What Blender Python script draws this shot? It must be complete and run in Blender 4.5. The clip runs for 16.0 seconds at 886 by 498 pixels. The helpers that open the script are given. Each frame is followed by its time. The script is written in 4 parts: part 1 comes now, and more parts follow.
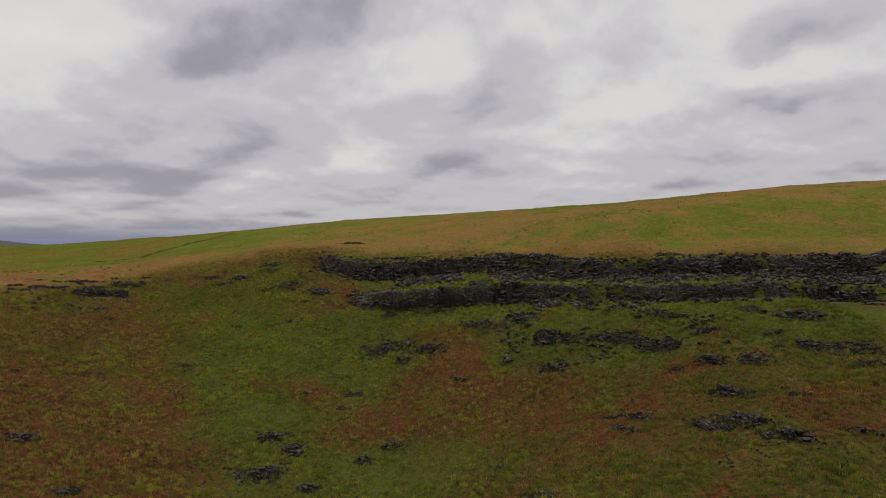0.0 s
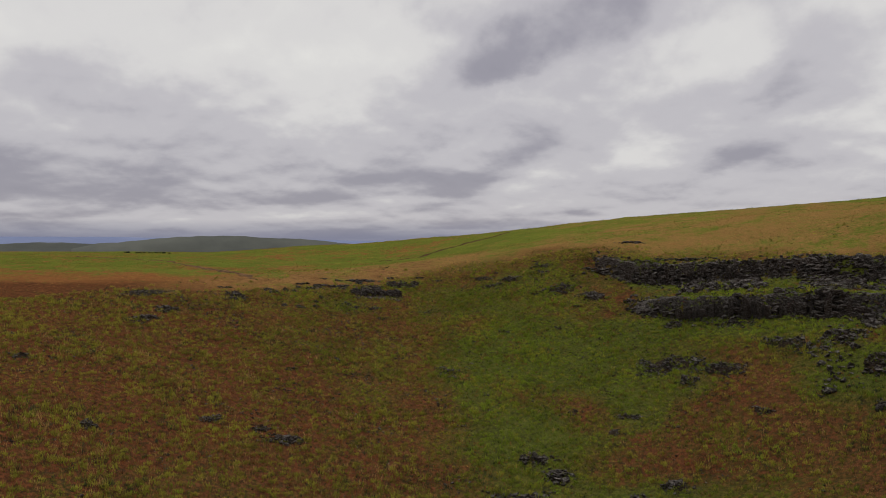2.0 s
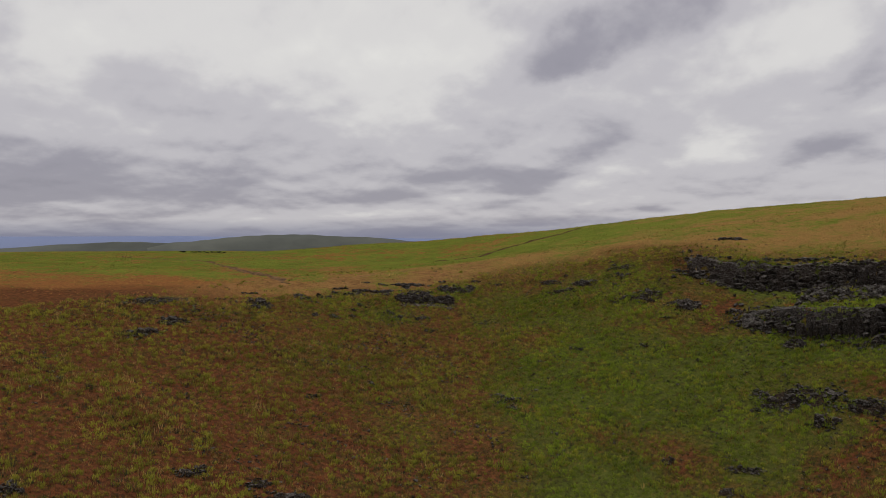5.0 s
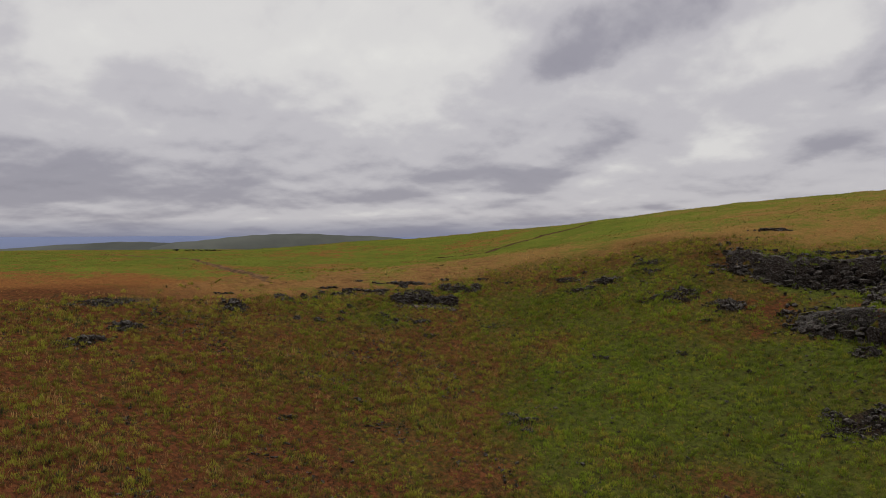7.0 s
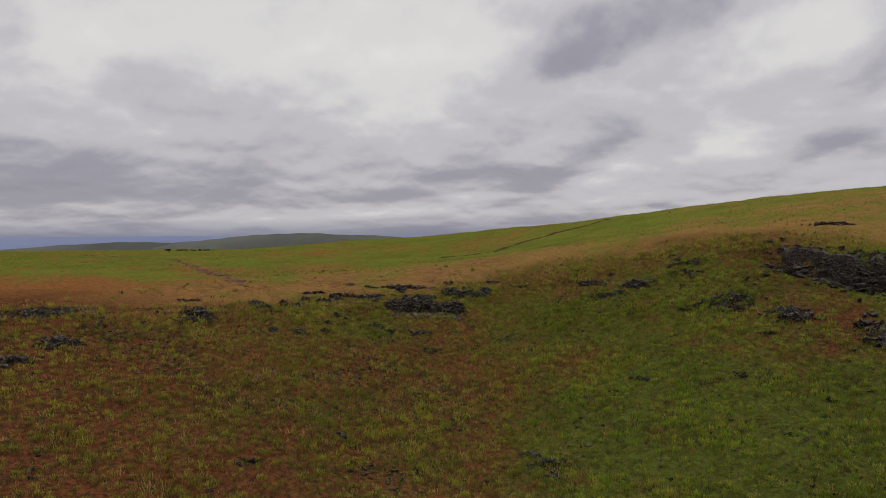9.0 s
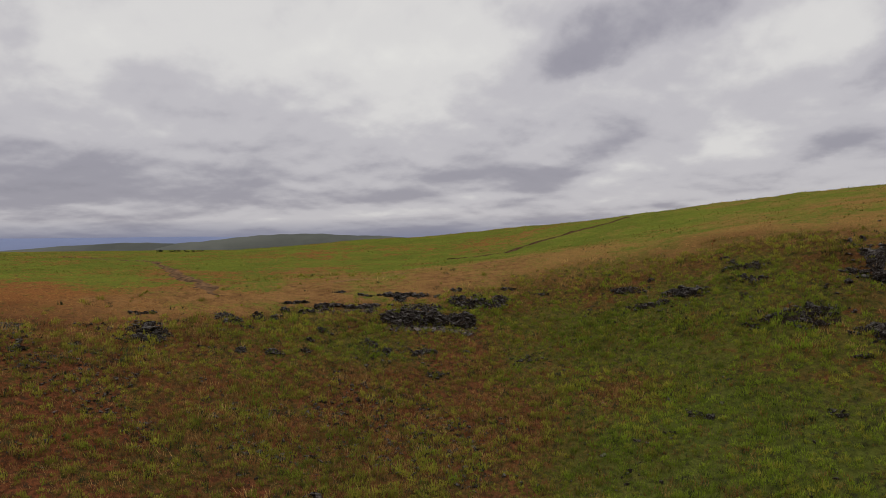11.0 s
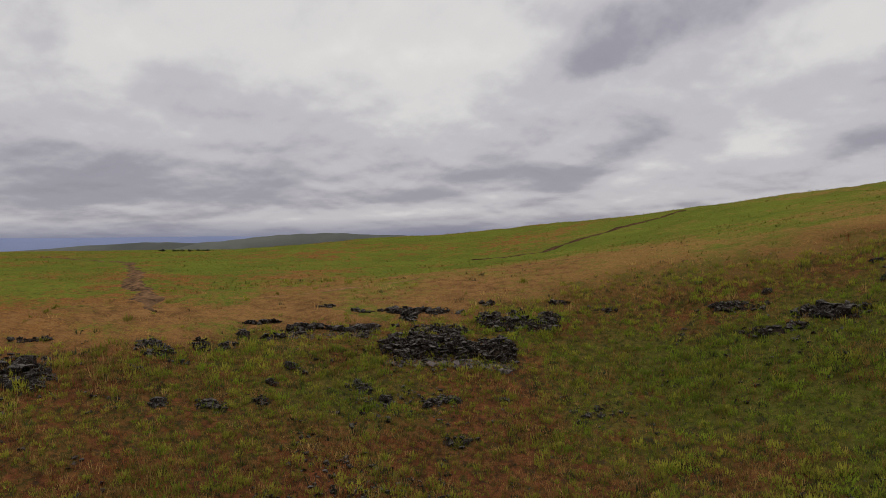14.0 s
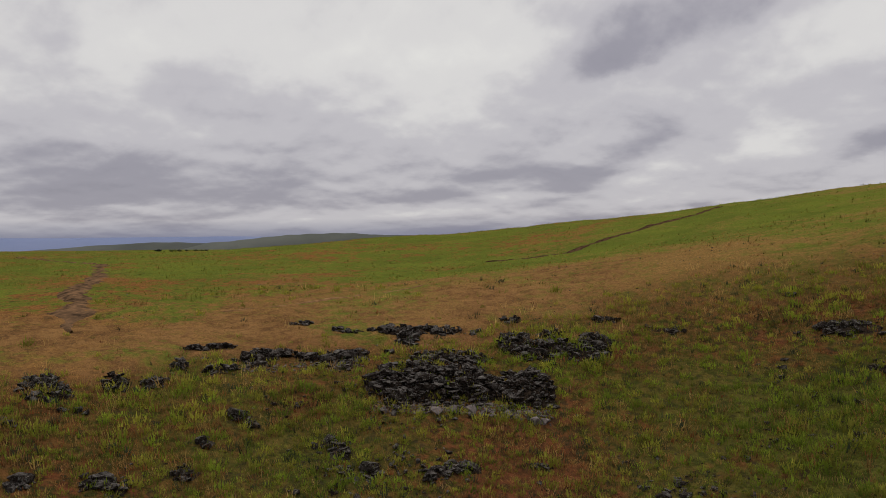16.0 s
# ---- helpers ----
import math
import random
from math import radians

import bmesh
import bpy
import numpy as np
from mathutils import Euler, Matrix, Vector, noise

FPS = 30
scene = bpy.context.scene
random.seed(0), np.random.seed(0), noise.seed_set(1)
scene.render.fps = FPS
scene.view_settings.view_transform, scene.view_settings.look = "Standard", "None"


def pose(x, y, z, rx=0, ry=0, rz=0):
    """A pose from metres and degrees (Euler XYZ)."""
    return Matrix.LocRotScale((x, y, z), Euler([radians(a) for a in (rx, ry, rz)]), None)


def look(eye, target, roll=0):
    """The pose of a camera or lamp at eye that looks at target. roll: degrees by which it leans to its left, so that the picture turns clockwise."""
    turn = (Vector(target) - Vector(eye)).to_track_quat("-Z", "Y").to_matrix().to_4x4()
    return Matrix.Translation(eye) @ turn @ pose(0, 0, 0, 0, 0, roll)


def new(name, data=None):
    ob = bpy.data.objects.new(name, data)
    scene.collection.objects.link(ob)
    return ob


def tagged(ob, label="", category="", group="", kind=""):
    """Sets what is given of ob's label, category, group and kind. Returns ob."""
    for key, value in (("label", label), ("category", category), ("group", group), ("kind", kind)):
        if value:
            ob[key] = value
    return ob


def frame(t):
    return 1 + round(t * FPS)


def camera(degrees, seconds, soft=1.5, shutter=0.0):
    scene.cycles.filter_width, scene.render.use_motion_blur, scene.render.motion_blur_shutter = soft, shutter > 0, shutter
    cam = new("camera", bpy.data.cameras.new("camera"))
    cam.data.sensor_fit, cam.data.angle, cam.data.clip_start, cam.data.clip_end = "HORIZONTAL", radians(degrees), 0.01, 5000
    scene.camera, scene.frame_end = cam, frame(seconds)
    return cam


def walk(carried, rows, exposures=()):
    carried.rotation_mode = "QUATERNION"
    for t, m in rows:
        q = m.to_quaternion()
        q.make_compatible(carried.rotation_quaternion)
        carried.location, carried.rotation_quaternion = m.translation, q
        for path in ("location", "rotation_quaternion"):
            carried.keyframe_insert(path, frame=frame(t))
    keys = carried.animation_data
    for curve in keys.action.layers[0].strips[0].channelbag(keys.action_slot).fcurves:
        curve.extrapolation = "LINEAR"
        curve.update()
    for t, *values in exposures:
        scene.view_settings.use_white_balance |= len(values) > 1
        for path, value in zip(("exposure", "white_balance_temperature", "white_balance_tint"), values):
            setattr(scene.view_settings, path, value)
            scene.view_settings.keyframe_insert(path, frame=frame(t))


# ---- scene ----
cam = camera(60.9, 16.0, soft=0.65)
METRES, EYE, TILT, LEAN, TURN = 175.0, 30.0, -0.2, 0.0, 0.0
ROWS = [
    (0.0, 0.0, 0.0, 0.0, -0.0, 0.0, -0.0),
    (0.5, 0.0003, 0.0237, -0.0003, 5.76, -0.02, -0.06),
    (1.0, 0.0003, 0.0497, 0.0003, 12.08, -0.07, -0.03),
    (1.5, -0.0008, 0.077, 0.0014, 16.73, -0.08, -0.02),
    (2.0, -0.0038, 0.1053, 0.0026, 21.25, -0.11, 0.06),
    (2.5, -0.0088, 0.1346, 0.0041, 23.83, -0.14, 0.17),
    (3.0, -0.0164, 0.1637, 0.0045, 25.34, -0.16, 0.2),
    (3.5, -0.0249, 0.1927, 0.0051, 26.21, -0.22, 0.26),
    (4.0, -0.0349, 0.2213, 0.0056, 26.3, -0.24, 0.3),
    (6.5, -0.0974, 0.3651, -0.0018, 26.79, -0.33, 0.47),
    (7.0, -0.111, 0.3941, -0.0038, 26.86, -0.33, 0.53),
    (7.5, -0.125, 0.4234, -0.0047, 26.96, -0.35, 0.57),
    (8.0, -0.1394, 0.4525, -0.0048, 27.03, -0.37, 0.6),
    (8.5, -0.1541, 0.4816, -0.0053, 27.11, -0.38, 0.67),
    (9.0, -0.169, 0.5107, -0.0054, 27.2, -0.38, 0.71),
    (11.5, -0.2457, 0.6556, -0.0057, 27.89, -0.34, 0.81),
    (12.0, -0.2614, 0.6853, -0.0058, 28.33, -0.35, 0.81),
    (12.5, -0.2774, 0.7147, -0.0061, 28.67, -0.36, 0.81),
    (13.0, -0.2934, 0.744, -0.0069, 28.85, -0.35, 0.82),
    (13.5, -0.309, 0.773, -0.0076, 29.05, -0.35, 0.8),
    (14.0, -0.3248, 0.8021, -0.008, 29.28, -0.35, 0.81),
    (14.5, -0.3407, 0.831, -0.0087, 29.56, -0.35, 0.83),
    (15.0, -0.3565, 0.8598, -0.0089, 29.86, -0.35, 0.86),
    (15.5, -0.3726, 0.8874, -0.0086, 29.96, -0.29, 0.82),
    (16.0, -0.3855, 0.9105, -0.0088, 30.06, -0.32, 0.77),
]
LEDGE, ZENITH, SUN = 3.6, 2.7, 1.0
EXPOSURES = [(0.0, 0.0), (16.0, 0.0)]
walk(cam, [(t, pose(0, 0, EYE, TILT, LEAN, TURN) @ pose(METRES * x, METRES * y, METRES * z, 90 + pitch, roll, yaw)) for t, x, y, z, yaw, pitch, roll in ROWS], exposures=EXPOSURES)

# ---- light and sky ----
world = bpy.data.worlds.new("overcast_sky")
scene.world = world
world.use_nodes = True
wt = world.node_tree
wt.nodes.clear()


def wmath(op, a, b=None, c=None):
    """A math node of the sky's tree; numbers or sockets go in, a socket comes out."""
    n = wt.nodes.new("ShaderNodeMath")
    n.operation = op
    for i, v in enumerate((a, b, c)):
        if v is None:
            continue
        if isinstance(v, (int, float)):
            n.inputs[i].default_value = v
        else:
            wt.links.new(v, n.inputs[i])
    return n.outputs[0]


def wnoise(vec, scale, detail, rough=0.55, distortion=0.0):
    n = wt.nodes.new("ShaderNodeTexNoise")
    n.inputs["Scale"].default_value = scale
    n.inputs["Detail"].default_value = detail
    n.inputs["Roughness"].default_value = rough
    n.inputs["Distortion"].default_value = distortion
    wt.links.new(vec, n.inputs["Vector"])
    return n.outputs["Fac"]


def wvec(x, y, z=0.0):
    n = wt.nodes.new("ShaderNodeCombineXYZ")
    for i, v in enumerate((x, y, z)):
        if isinstance(v, (int, float)):
            n.inputs[i].default_value = v
        else:
            wt.links.new(v, n.inputs[i])
    return n.outputs[0]


way = wt.nodes.new("ShaderNodeTexCoord").outputs["Generated"]
sep = wt.nodes.new("ShaderNodeSeparateXYZ")
wt.links.new(way, sep.inputs[0])
wx, wy, wz = sep.outputs
azim = wmath("MULTIPLY", wmath("ARCTAN2", wmath("MULTIPLY", wx, -1.0), wy), 57.2958)
elev = wmath("MULTIPLY", wmath("ARCSINE", wz), 57.2958)
up = wmath("MAXIMUM", wz, 0.0)

# cloud deck: lumps flatten towards the horizon
su = wmath("MULTIPLY", azim, 0.105)
sv = wmath("MULTIPLY", wmath("LOGARITHM", wmath("ADD", 1.0, wmath("MULTIPLY", wmath("MAXIMUM", elev, 0.0), 0.25)), 2.71828), 2.6)
deck = wvec(su, sv, 3.7)
big = wnoise(deck, 0.62, 3.0, 0.5, 0.2)
mid = wnoise(deck, 1.25, 6.0, 0.46, 0.25)
along = wmath("MULTIPLY", wmath("SUBTRACT", su, sv), 0.62)
across = wmath("MULTIPLY", wmath("ADD", su, sv), 0.85)
fine = wnoise(wvec(along, across, 8.1), 2.0, 6.0, 0.48, 0.3)
# lumps with bright tops and grey undersides
lump = wmath("SUBTRACT", wnoise(wvec(su, sv, 41.0), 1.5, 6.0, 0.5, 0.2), wnoise(wvec(su, wmath("ADD", sv, 0.20), 41.0), 1.5, 6.0, 0.5, 0.2))
small_lump = wmath("SUBTRACT", wnoise(wvec(su, sv, 57.0), 3.4, 5.0, 0.5, 0.2), wnoise(wvec(su, wmath("ADD", sv, 0.10), 57.0), 3.4, 5.0, 0.5, 0.2))
warp_a = wmath("SUBTRACT", wnoise(wvec(su, sv, 11.0), 1.6, 6.0, 0.55), 0.5)
warp_e = wmath("SUBTRACT", wnoise(wvec(su, sv, 23.0), 1.8, 6.0, 0.55), 0.5)
reach = wmath("MINIMUM", wmath("MULTIPLY", elev, 0.10), 1.0)
az_w = wmath("ADD", azim, wmath("MULTIPLY", wmath("MULTIPLY", warp_a, 5.0), reach))
el_w = wmath("ADD", elev, wmath("MULTIPLY", wmath("MULTIPLY", warp_e, 3.6), reach))


def cloud(az, el, width, height, lean, amount, under):
    """One thick (amount below 0) or thin (above 0) stretch of the deck, round a direction in degrees; its underside falls off faster."""
    du = wmath("SUBTRACT", az_w, az)
    dv = wmath("SUBTRACT", el_w, el)
    if lean:
        dv = wmath("MULTIPLY_ADD", du, lean, dv)
    u = wmath("DIVIDE", du, width)
    v = wmath("MAXIMUM", wmath("DIVIDE", dv, height), wmath("DIVIDE", dv, -height * under))
    r = wmath("MULTIPLY_ADD", u, u, wmath("MULTIPLY", v, v))
    return wmath("DIVIDE", amount, wmath("MULTIPLY_ADD", wmath("MULTIPLY", r, r), 0.55, wmath("MULTIPLY_ADD", r, 0.6, 1.0)))


# the banks of the deck: azimuth, elevation, half width, half height, lean, amount, underside
HIGH_BANKS = [
    (12.8, 15.8, 7.5, 4.2, 0.35, -0.32, 0.6), (7.6, 15.5, 3.0, 1.9, 0.45, -0.14, 0.8), (56.8, 13.9, 2.0, 2.1, 0, -0.13, 1),
    (17.3, 13.1, 2.9, 1.8, 0.3, -0.16, 0.6), (43.3, 11.5, 4.8, 2.3, 0, -0.07, 1), (49.1, 11.2, 2.8, 1.9, 0, -0.15, 0.7),
    (-2.4, 10.7, 1.9, 2.5, 0.2, -0.16, 0.6), (4.3, 9.5, 4.2, 1.3, 0.2, -0.07, 0.6), (38.5, 8.4, 5.4, 1.8, 0, -0.07, 0.8),
    (22.6, 7.3, 3.6, 1.3, 0.3, -0.17, 0.5), (15.1, 7.1, 2.8, 1.8, 0.6, -0.16, 0.6), (10.0, 6.6, 2.3, 1.4, 0.2, -0.11, 0.6),
]
LOW_BANKS = [
    (32.5, 6.2, 2.1, 1.2, 0, -0.1, 0.7), (0.3, 6.0, 3.2, 1.0, 0.25, -0.2, 0.5), (56.0, 6.2, 5.0, 1.8, 0, -0.14, 0.7),
    (25.9, 5.1, 5.1, 0.6, 0, -0.13, 0.8), (46.5, 4.6, 8.0, 2.0, 0, -0.15, 0.9), (42.2, 4.4, 2.8, 1.3, 0.3, -0.06, 0.8),
    (19.9, 4.4, 2.8, 1.3, 0.25, -0.20, 0.7), (55.0, 4.0, 5.5, 1.7, 0, -0.18, 0.8), (33.1, 3.5, 6.4, 0.7, 0.05, -0.19, 0.6),
    (10.7, 2.4, 1.4, 0.3, 0, -0.22, 1), (52.4, 2.2, 6.2, 0.3, 0, -0.14, 1), (28.9, 0.9, 3.9, 0.5, 0, -0.2, 1),
]
GAPS = [
    (38.0, 15.3, 10.1, 3.5, 0, 0.14, 1), (30.5, 9.9, 4.7, 2.7, 0, 0.1, 1), (25.3, 14.2, 3.8, 2.8, 0, 0.09, 1),
    (6.8, 6.4, 2.6, 1.3, 0.15, 0.17, 0.8), (15.1, 4.7, 2.0, 0.7, 0.2, 0.12, 0.8), (22.9, 3.4, 3.4, 0.3, 0.05, 0.12, 1),
    (39.0, 2.3, 8.0, 0.35, 0, 0.10, 1), (52.4, 2.9, 2.5, 0.2, 0, 0.12, 1), (-0.3, 13.5, 2.3, 2.1, 0, 0.1, 1),
    (36.5, 5.7, 2.9, 0.6, 0, 0.1, 1), (17.0, 2.8, 4.5, 0.4, 0.1, 0.08, 1), (46.9, 7.8, 2.7, 0.8, 0, 0.05, 1),
    (52.9, 13.5, 3.2, 2.2, 0, 0.07, 1),
]
SIDE_BANKS = [
    (-26.2, 14.2, 5.0, 1.6, 0.25, -0.24, 0.6), (-24.4, 9.7, 5.6, 1.1, 0.05, -0.22, 0.5), (-4.1, 10.2, 3.0, 1.6, 0, -0.1, 0.6),
    (-4.5, 13.7, 3.8, 1.8, 0, -0.11, 0.8), (-13.3, 12.6, 3.6, 1.8, 0, -0.09, 0.7), (-18.5, 6.0, 4.1, 0.6, 0, -0.12, 0.8),
    (-17.3, 4.6, 2.3, 0.5, 0.1, -0.16, 0.8), (-27.6, 4.8, 3.0, 0.5, 0, -0.1, 0.8), (-13.7, 10.2, 5.1, 1.7, 0, 0.13, 1),
    (-19.2, 15.7, 2.3, 1.9, 0, 0.08, 1), (-24.8, 11.8, 3.8, 1.0, 0.1, 0.09, 1), (-10.0, 7.2, 3.3, 2.3, 0, 0.09, 1),
]
shade = None
for bank in HIGH_BANKS + LOW_BANKS + GAPS + SIDE_BANKS:
    one = cloud(*bank)
    shade = one if shade is None else wmath("ADD", shade, one)
shade = wmath("ADD", shade, wmath("MULTIPLY", wmath("SUBTRACT", big, 0.5), 0.14))
shade = wmath("ADD", shade, wmath("MULTIPLY", wmath("SUBTRACT", mid, 0.5), 0.22))
shade = wmath("ADD", shade, wmath("MULTIPLY", wmath("SUBTRACT", fine, 0.5), 0.10))
# dim towards the horizon, bright overhead, as an overcast sky is
rise = wmath("MINIMUM", wmath("MULTIPLY", elev, 0.07), 1.0)
puffs = wmath("ADD", wmath("MULTIPLY", lump, 0.44), wmath("MULTIPLY", small_lump, 0.20))
shade = wmath("ADD", shade, wmath("MULTIPLY", puffs, wmath("SUBTRACT", 1.15, wmath("MULTIPLY", rise, 0.5))))
shade = wmath("ADD", shade, wmath("ADD", 0.445, wmath("MULTIPLY", rise, 0.215)))
ramp = wt.nodes.new("ShaderNodeValToRGB")
wt.links.new(shade, ramp.inputs[0])
ramp.color_ramp.interpolation = "EASE"
for i, (pos, col) in enumerate([(0.0, (0.20, 0.195, 0.235)), (0.28, (0.322, 0.310, 0.357)), (0.52, (0.527, 0.51, 0.538)),
                                (0.72, (0.70, 0.685, 0.675)), (1.0, (0.84, 0.83, 0.785))]):
    e = ramp.color_ramp.elements[i] if i < 2 else ramp.color_ramp.elements.new(pos)
    e.position, e.color = pos, (*col, 1)
# blue-grey distance under the deck
low = wt.nodes.new("ShaderNodeMix")
low.data_type = "RGBA"
lowf = wmath("MULTIPLY", wmath("SUBTRACT", 1.9, wmath("ADD", elev, wmath("MULTIPLY", warp_e, 0.5))), 0.75)
n_clamp = wt.nodes.new("ShaderNodeClamp")
wt.links.new(lowf, n_clamp.inputs[0])
wt.links.new(wmath("MULTIPLY", n_clamp.outputs[0], 0.85), low.inputs[0])
wt.links.new(ramp.outputs[0], low.inputs[6])
low.inputs[7].default_value = (0.185, 0.20, 0.29, 1)
veil = wt.nodes.new("ShaderNodeBackground")
wt.links.new(low.outputs[2], veil.inputs[0])
# thicker light from straight overhead
zen = wmath("ADD", 1.0, wmath("MULTIPLY", wmath("MULTIPLY", wmath("MAXIMUM", wmath("SUBTRACT", up, 0.33), 0.0), 1.5), ZENITH))
wt.links.new(zen, veil.inputs[1])
sky = wt.nodes.new("ShaderNodeTexSky")
sky.sky_type = "NISHITA"
sky.sun_disc = False
sky.sun_elevation, sky.sun_rotation = radians(52), radians(-15)
blue = wt.nodes.new("ShaderNodeBackground")
blue.inputs[1].default_value = 0.06
wt.links.new(sky.outputs[0], blue.inputs[0])
both = wt.nodes.new("ShaderNodeMixShader")
both.inputs[0].default_value = 0.95
wt.links.new(blue.outputs[0], both.inputs[1])
wt.links.new(veil.outputs[0], both.inputs[2])
wout = wt.nodes.new("ShaderNodeOutputWorld")
wt.links.new(both.outputs[0], wout.inputs[0])

sun = new("sun", bpy.data.lights.new("sun", "SUN"))
sun.data.energy, sun.data.angle, sun.data.color = SUN, radians(18), (1.0, 0.95, 0.88)
sun.matrix_world = look((0, 0, 100), (-25 + 0, -95 + 0, -30), 0)


# ---- materials ----
def mat(name, rough=0.9, spec=0.0):
    m = bpy.data.materials.new(name)
    m.use_nodes = True
    b = m.node_tree.nodes["Principled BSDF"]
    b.inputs["Roughness"].default_value = rough
    b.inputs["Specular IOR Level"].default_value = spec
    return m, m.node_tree, b


def tnode(nt, kind, **kw):
    n = nt.nodes.new(kind)
    for k, v in kw.items():
        n.inputs[k].default_value = v
    return n


def tnoise(nt, vec, scale, detail=4.0, rough=0.55, distortion=0.0):
    n = tnode(nt, "ShaderNodeTexNoise", Scale=scale, Detail=detail, Roughness=rough, Distortion=distortion)
    nt.links.new(vec, n.inputs["Vector"])
    return n.outputs["Fac"]


def tramp(nt, fac, stops):
    r = nt.nodes.new("ShaderNodeValToRGB")
    nt.links.new(fac, r.inputs[0])
    for i, (pos, col) in enumerate(stops):
        e = r.color_ramp.elements[i] if i < 2 else r.color_ramp.elements.new(pos)
        e.position, e.color = pos, (*col, 1) if len(col) == 3 else col
    return r.outputs[0]


def tmix(nt, fac, a, b, blend="MIX"):
    n = nt.nodes.new("ShaderNodeMix")
    n.data_type, n.blend_type = "RGBA", blend
    for i, v in ((0, fac), (6, a), (7, b)):
        if isinstance(v, (int, float)):
            n.inputs[i].default_value = v
        elif isinstance(v, tuple):
            n.inputs[i].default_value = (*v, 1)
        else:
            nt.links.new(v, n.inputs[i])
    return n.outputs[2]


def tmath(nt, op, a, b=None, clamp=False):
    n = nt.nodes.new("ShaderNodeMath")
    n.operation, n.use_clamp = op, clamp
    for i, v in enumerate((a, b)):
        if v is None:
            continue
        if isinstance(v, (int, float)):
            n.inputs[i].default_value = v
        else:
            nt.links.new(v, n.inputs[i])
    return n.outputs[0]


def tbump(nt, b, height, strength, distance):
    n = tnode(nt, "ShaderNodeBump", Strength=strength, Distance=distance)
    nt.links.new(height, n.inputs["Height"])
    nt.links.new(n.outputs[0], b.inputs["Normal"])


def ground_material():
    m, nt, b = mat("turf")
    pos = nt.nodes.new("ShaderNodeNewGeometry").outputs["Position"]
    att = nt.nodes.new("ShaderNodeAttribute")
    att.attribute_name = "cover"
    s = nt.nodes.new("ShaderNodeSeparateColor")
    nt.links.new(att.outputs["Color"], s.inputs[0])
    dry, tan, bare = s.outputs
    litter = att.outputs["Alpha"]

    def sharp(scale, lo, hi, detail=4, rough=0.55):
        return tramp(nt, tnoise(nt, pos, scale, detail, rough, 0.3), [(lo, (0, 0, 0)), (hi, (1, 1, 1))])

    broad, patch = tnoise(nt, pos, 0.10, 5, 0.6), sharp(0.42, 0.38, 0.62)
    clump, grain = sharp(1.05, 0.40, 0.60), sharp(4.6, 0.34, 0.66, 5, 0.65)
    green = tmix(nt, grain, (0.046, 0.052, 0.010), (0.120, 0.126, 0.019))
    green = tmix(nt, tmath(nt, "MULTIPLY", clump, 0.6), green, (0.074, 0.102, 0.014))
    drift_ = tramp(nt, tnoise(nt, pos, 0.065, 4, 0.6, 0.5), [(0.38, (0, 0, 0)), (0.62, (1, 1, 1))])
    green = tmix(nt, tmath(nt, "MULTIPLY", drift_, 0.5), green, (0.044, 0.056, 0.010))
    red = tmix(nt, grain, (0.060, 0.020, 0.010), (0.185, 0.070, 0.022))
    gold = tmix(nt, grain, (0.080, 0.046, 0.016), (0.200, 0.116, 0.038))
    drycol = tmix(nt, tan, red, gold)
    # dry and green mingle in a mosaic
    f = tmath(nt, "ADD", dry, tmath(nt, "MULTIPLY", tmath(nt, "SUBTRACT", broad, 0.5), 1.8))
    f = tmath(nt, "ADD", f, tmath(nt, "MULTIPLY", tmath(nt, "SUBTRACT", patch, 0.5), 0.45))
    f = tmath(nt, "ADD", f, tmath(nt, "MULTIPLY", tmath(nt, "SUBTRACT", clump, 0.5), 0.40))
    f = tmath(nt, "MULTIPLY", tmath(nt, "SUBTRACT", f, tmath(nt, "SUBTRACT", 0.33, tmath(nt, "MULTIPLY", tan, 0.14))), tmath(nt, "SUBTRACT", 2.8, tmath(nt, "MULTIPLY", tan, 1.5)), True)
    col = tmix(nt, f, green, drycol)
    soil = tmix(nt, grain, (0.058, 0.029, 0.012), (0.150, 0.080, 0.030))
    soil = tmix(nt, tmath(nt, "MULTIPLY", patch, 0.6), soil, (0.185, 0.100, 0.038))
    soil = tmix(nt, tmath(nt, "MULTIPLY", sharp(0.75, 0.50, 0.66, 5, 0.65), 0.6), soil, (0.048, 0.024, 0.011))
    fb = tmath(nt, "ADD", bare, tmath(nt, "MULTIPLY", tmath(nt, "SUBTRACT", clump, 0.5), 0.45))
    fb = tmath(nt, "MULTIPLY", tmath(nt, "SUBTRACT", fb, 0.25), 2.2, True)
    col = tmix(nt, fb, col, soil)
    # litter and dark soil between tufts, with the shade beneath the grass painted in
    shaded_soil = tmix(nt, sharp(1.7, 0.38, 0.60, 5, 0.6), (0.012, 0.008, 0.005), (0.085, 0.030, 0.014))
    shaded_mulch = tmix(nt, sharp(1.7, 0.38, 0.60, 5, 0.6), (0.010, 0.011, 0.005), (0.050, 0.052, 0.012))
    shaded_soil = tmix(nt, tmath(nt, "MULTIPLY", dry, 3.0, True), shaded_mulch, shaded_soil)
    col = tmix(nt, tmath(nt, "MULTIPLY", litter, 0.80), col, shaded_soil)
    # dark roots and stones in specks
    col = tmix(nt, tmath(nt, "MULTIPLY", sharp(1.25, 0.56, 0.62, 5, 0.65), tmath(nt, "SUBTRACT", 0.75, tmath(nt, "MULTIPLY", tan, 0.62))), col, (0.022, 0.017, 0.010))
    nt.links.new(col, b.inputs["Base Color"])
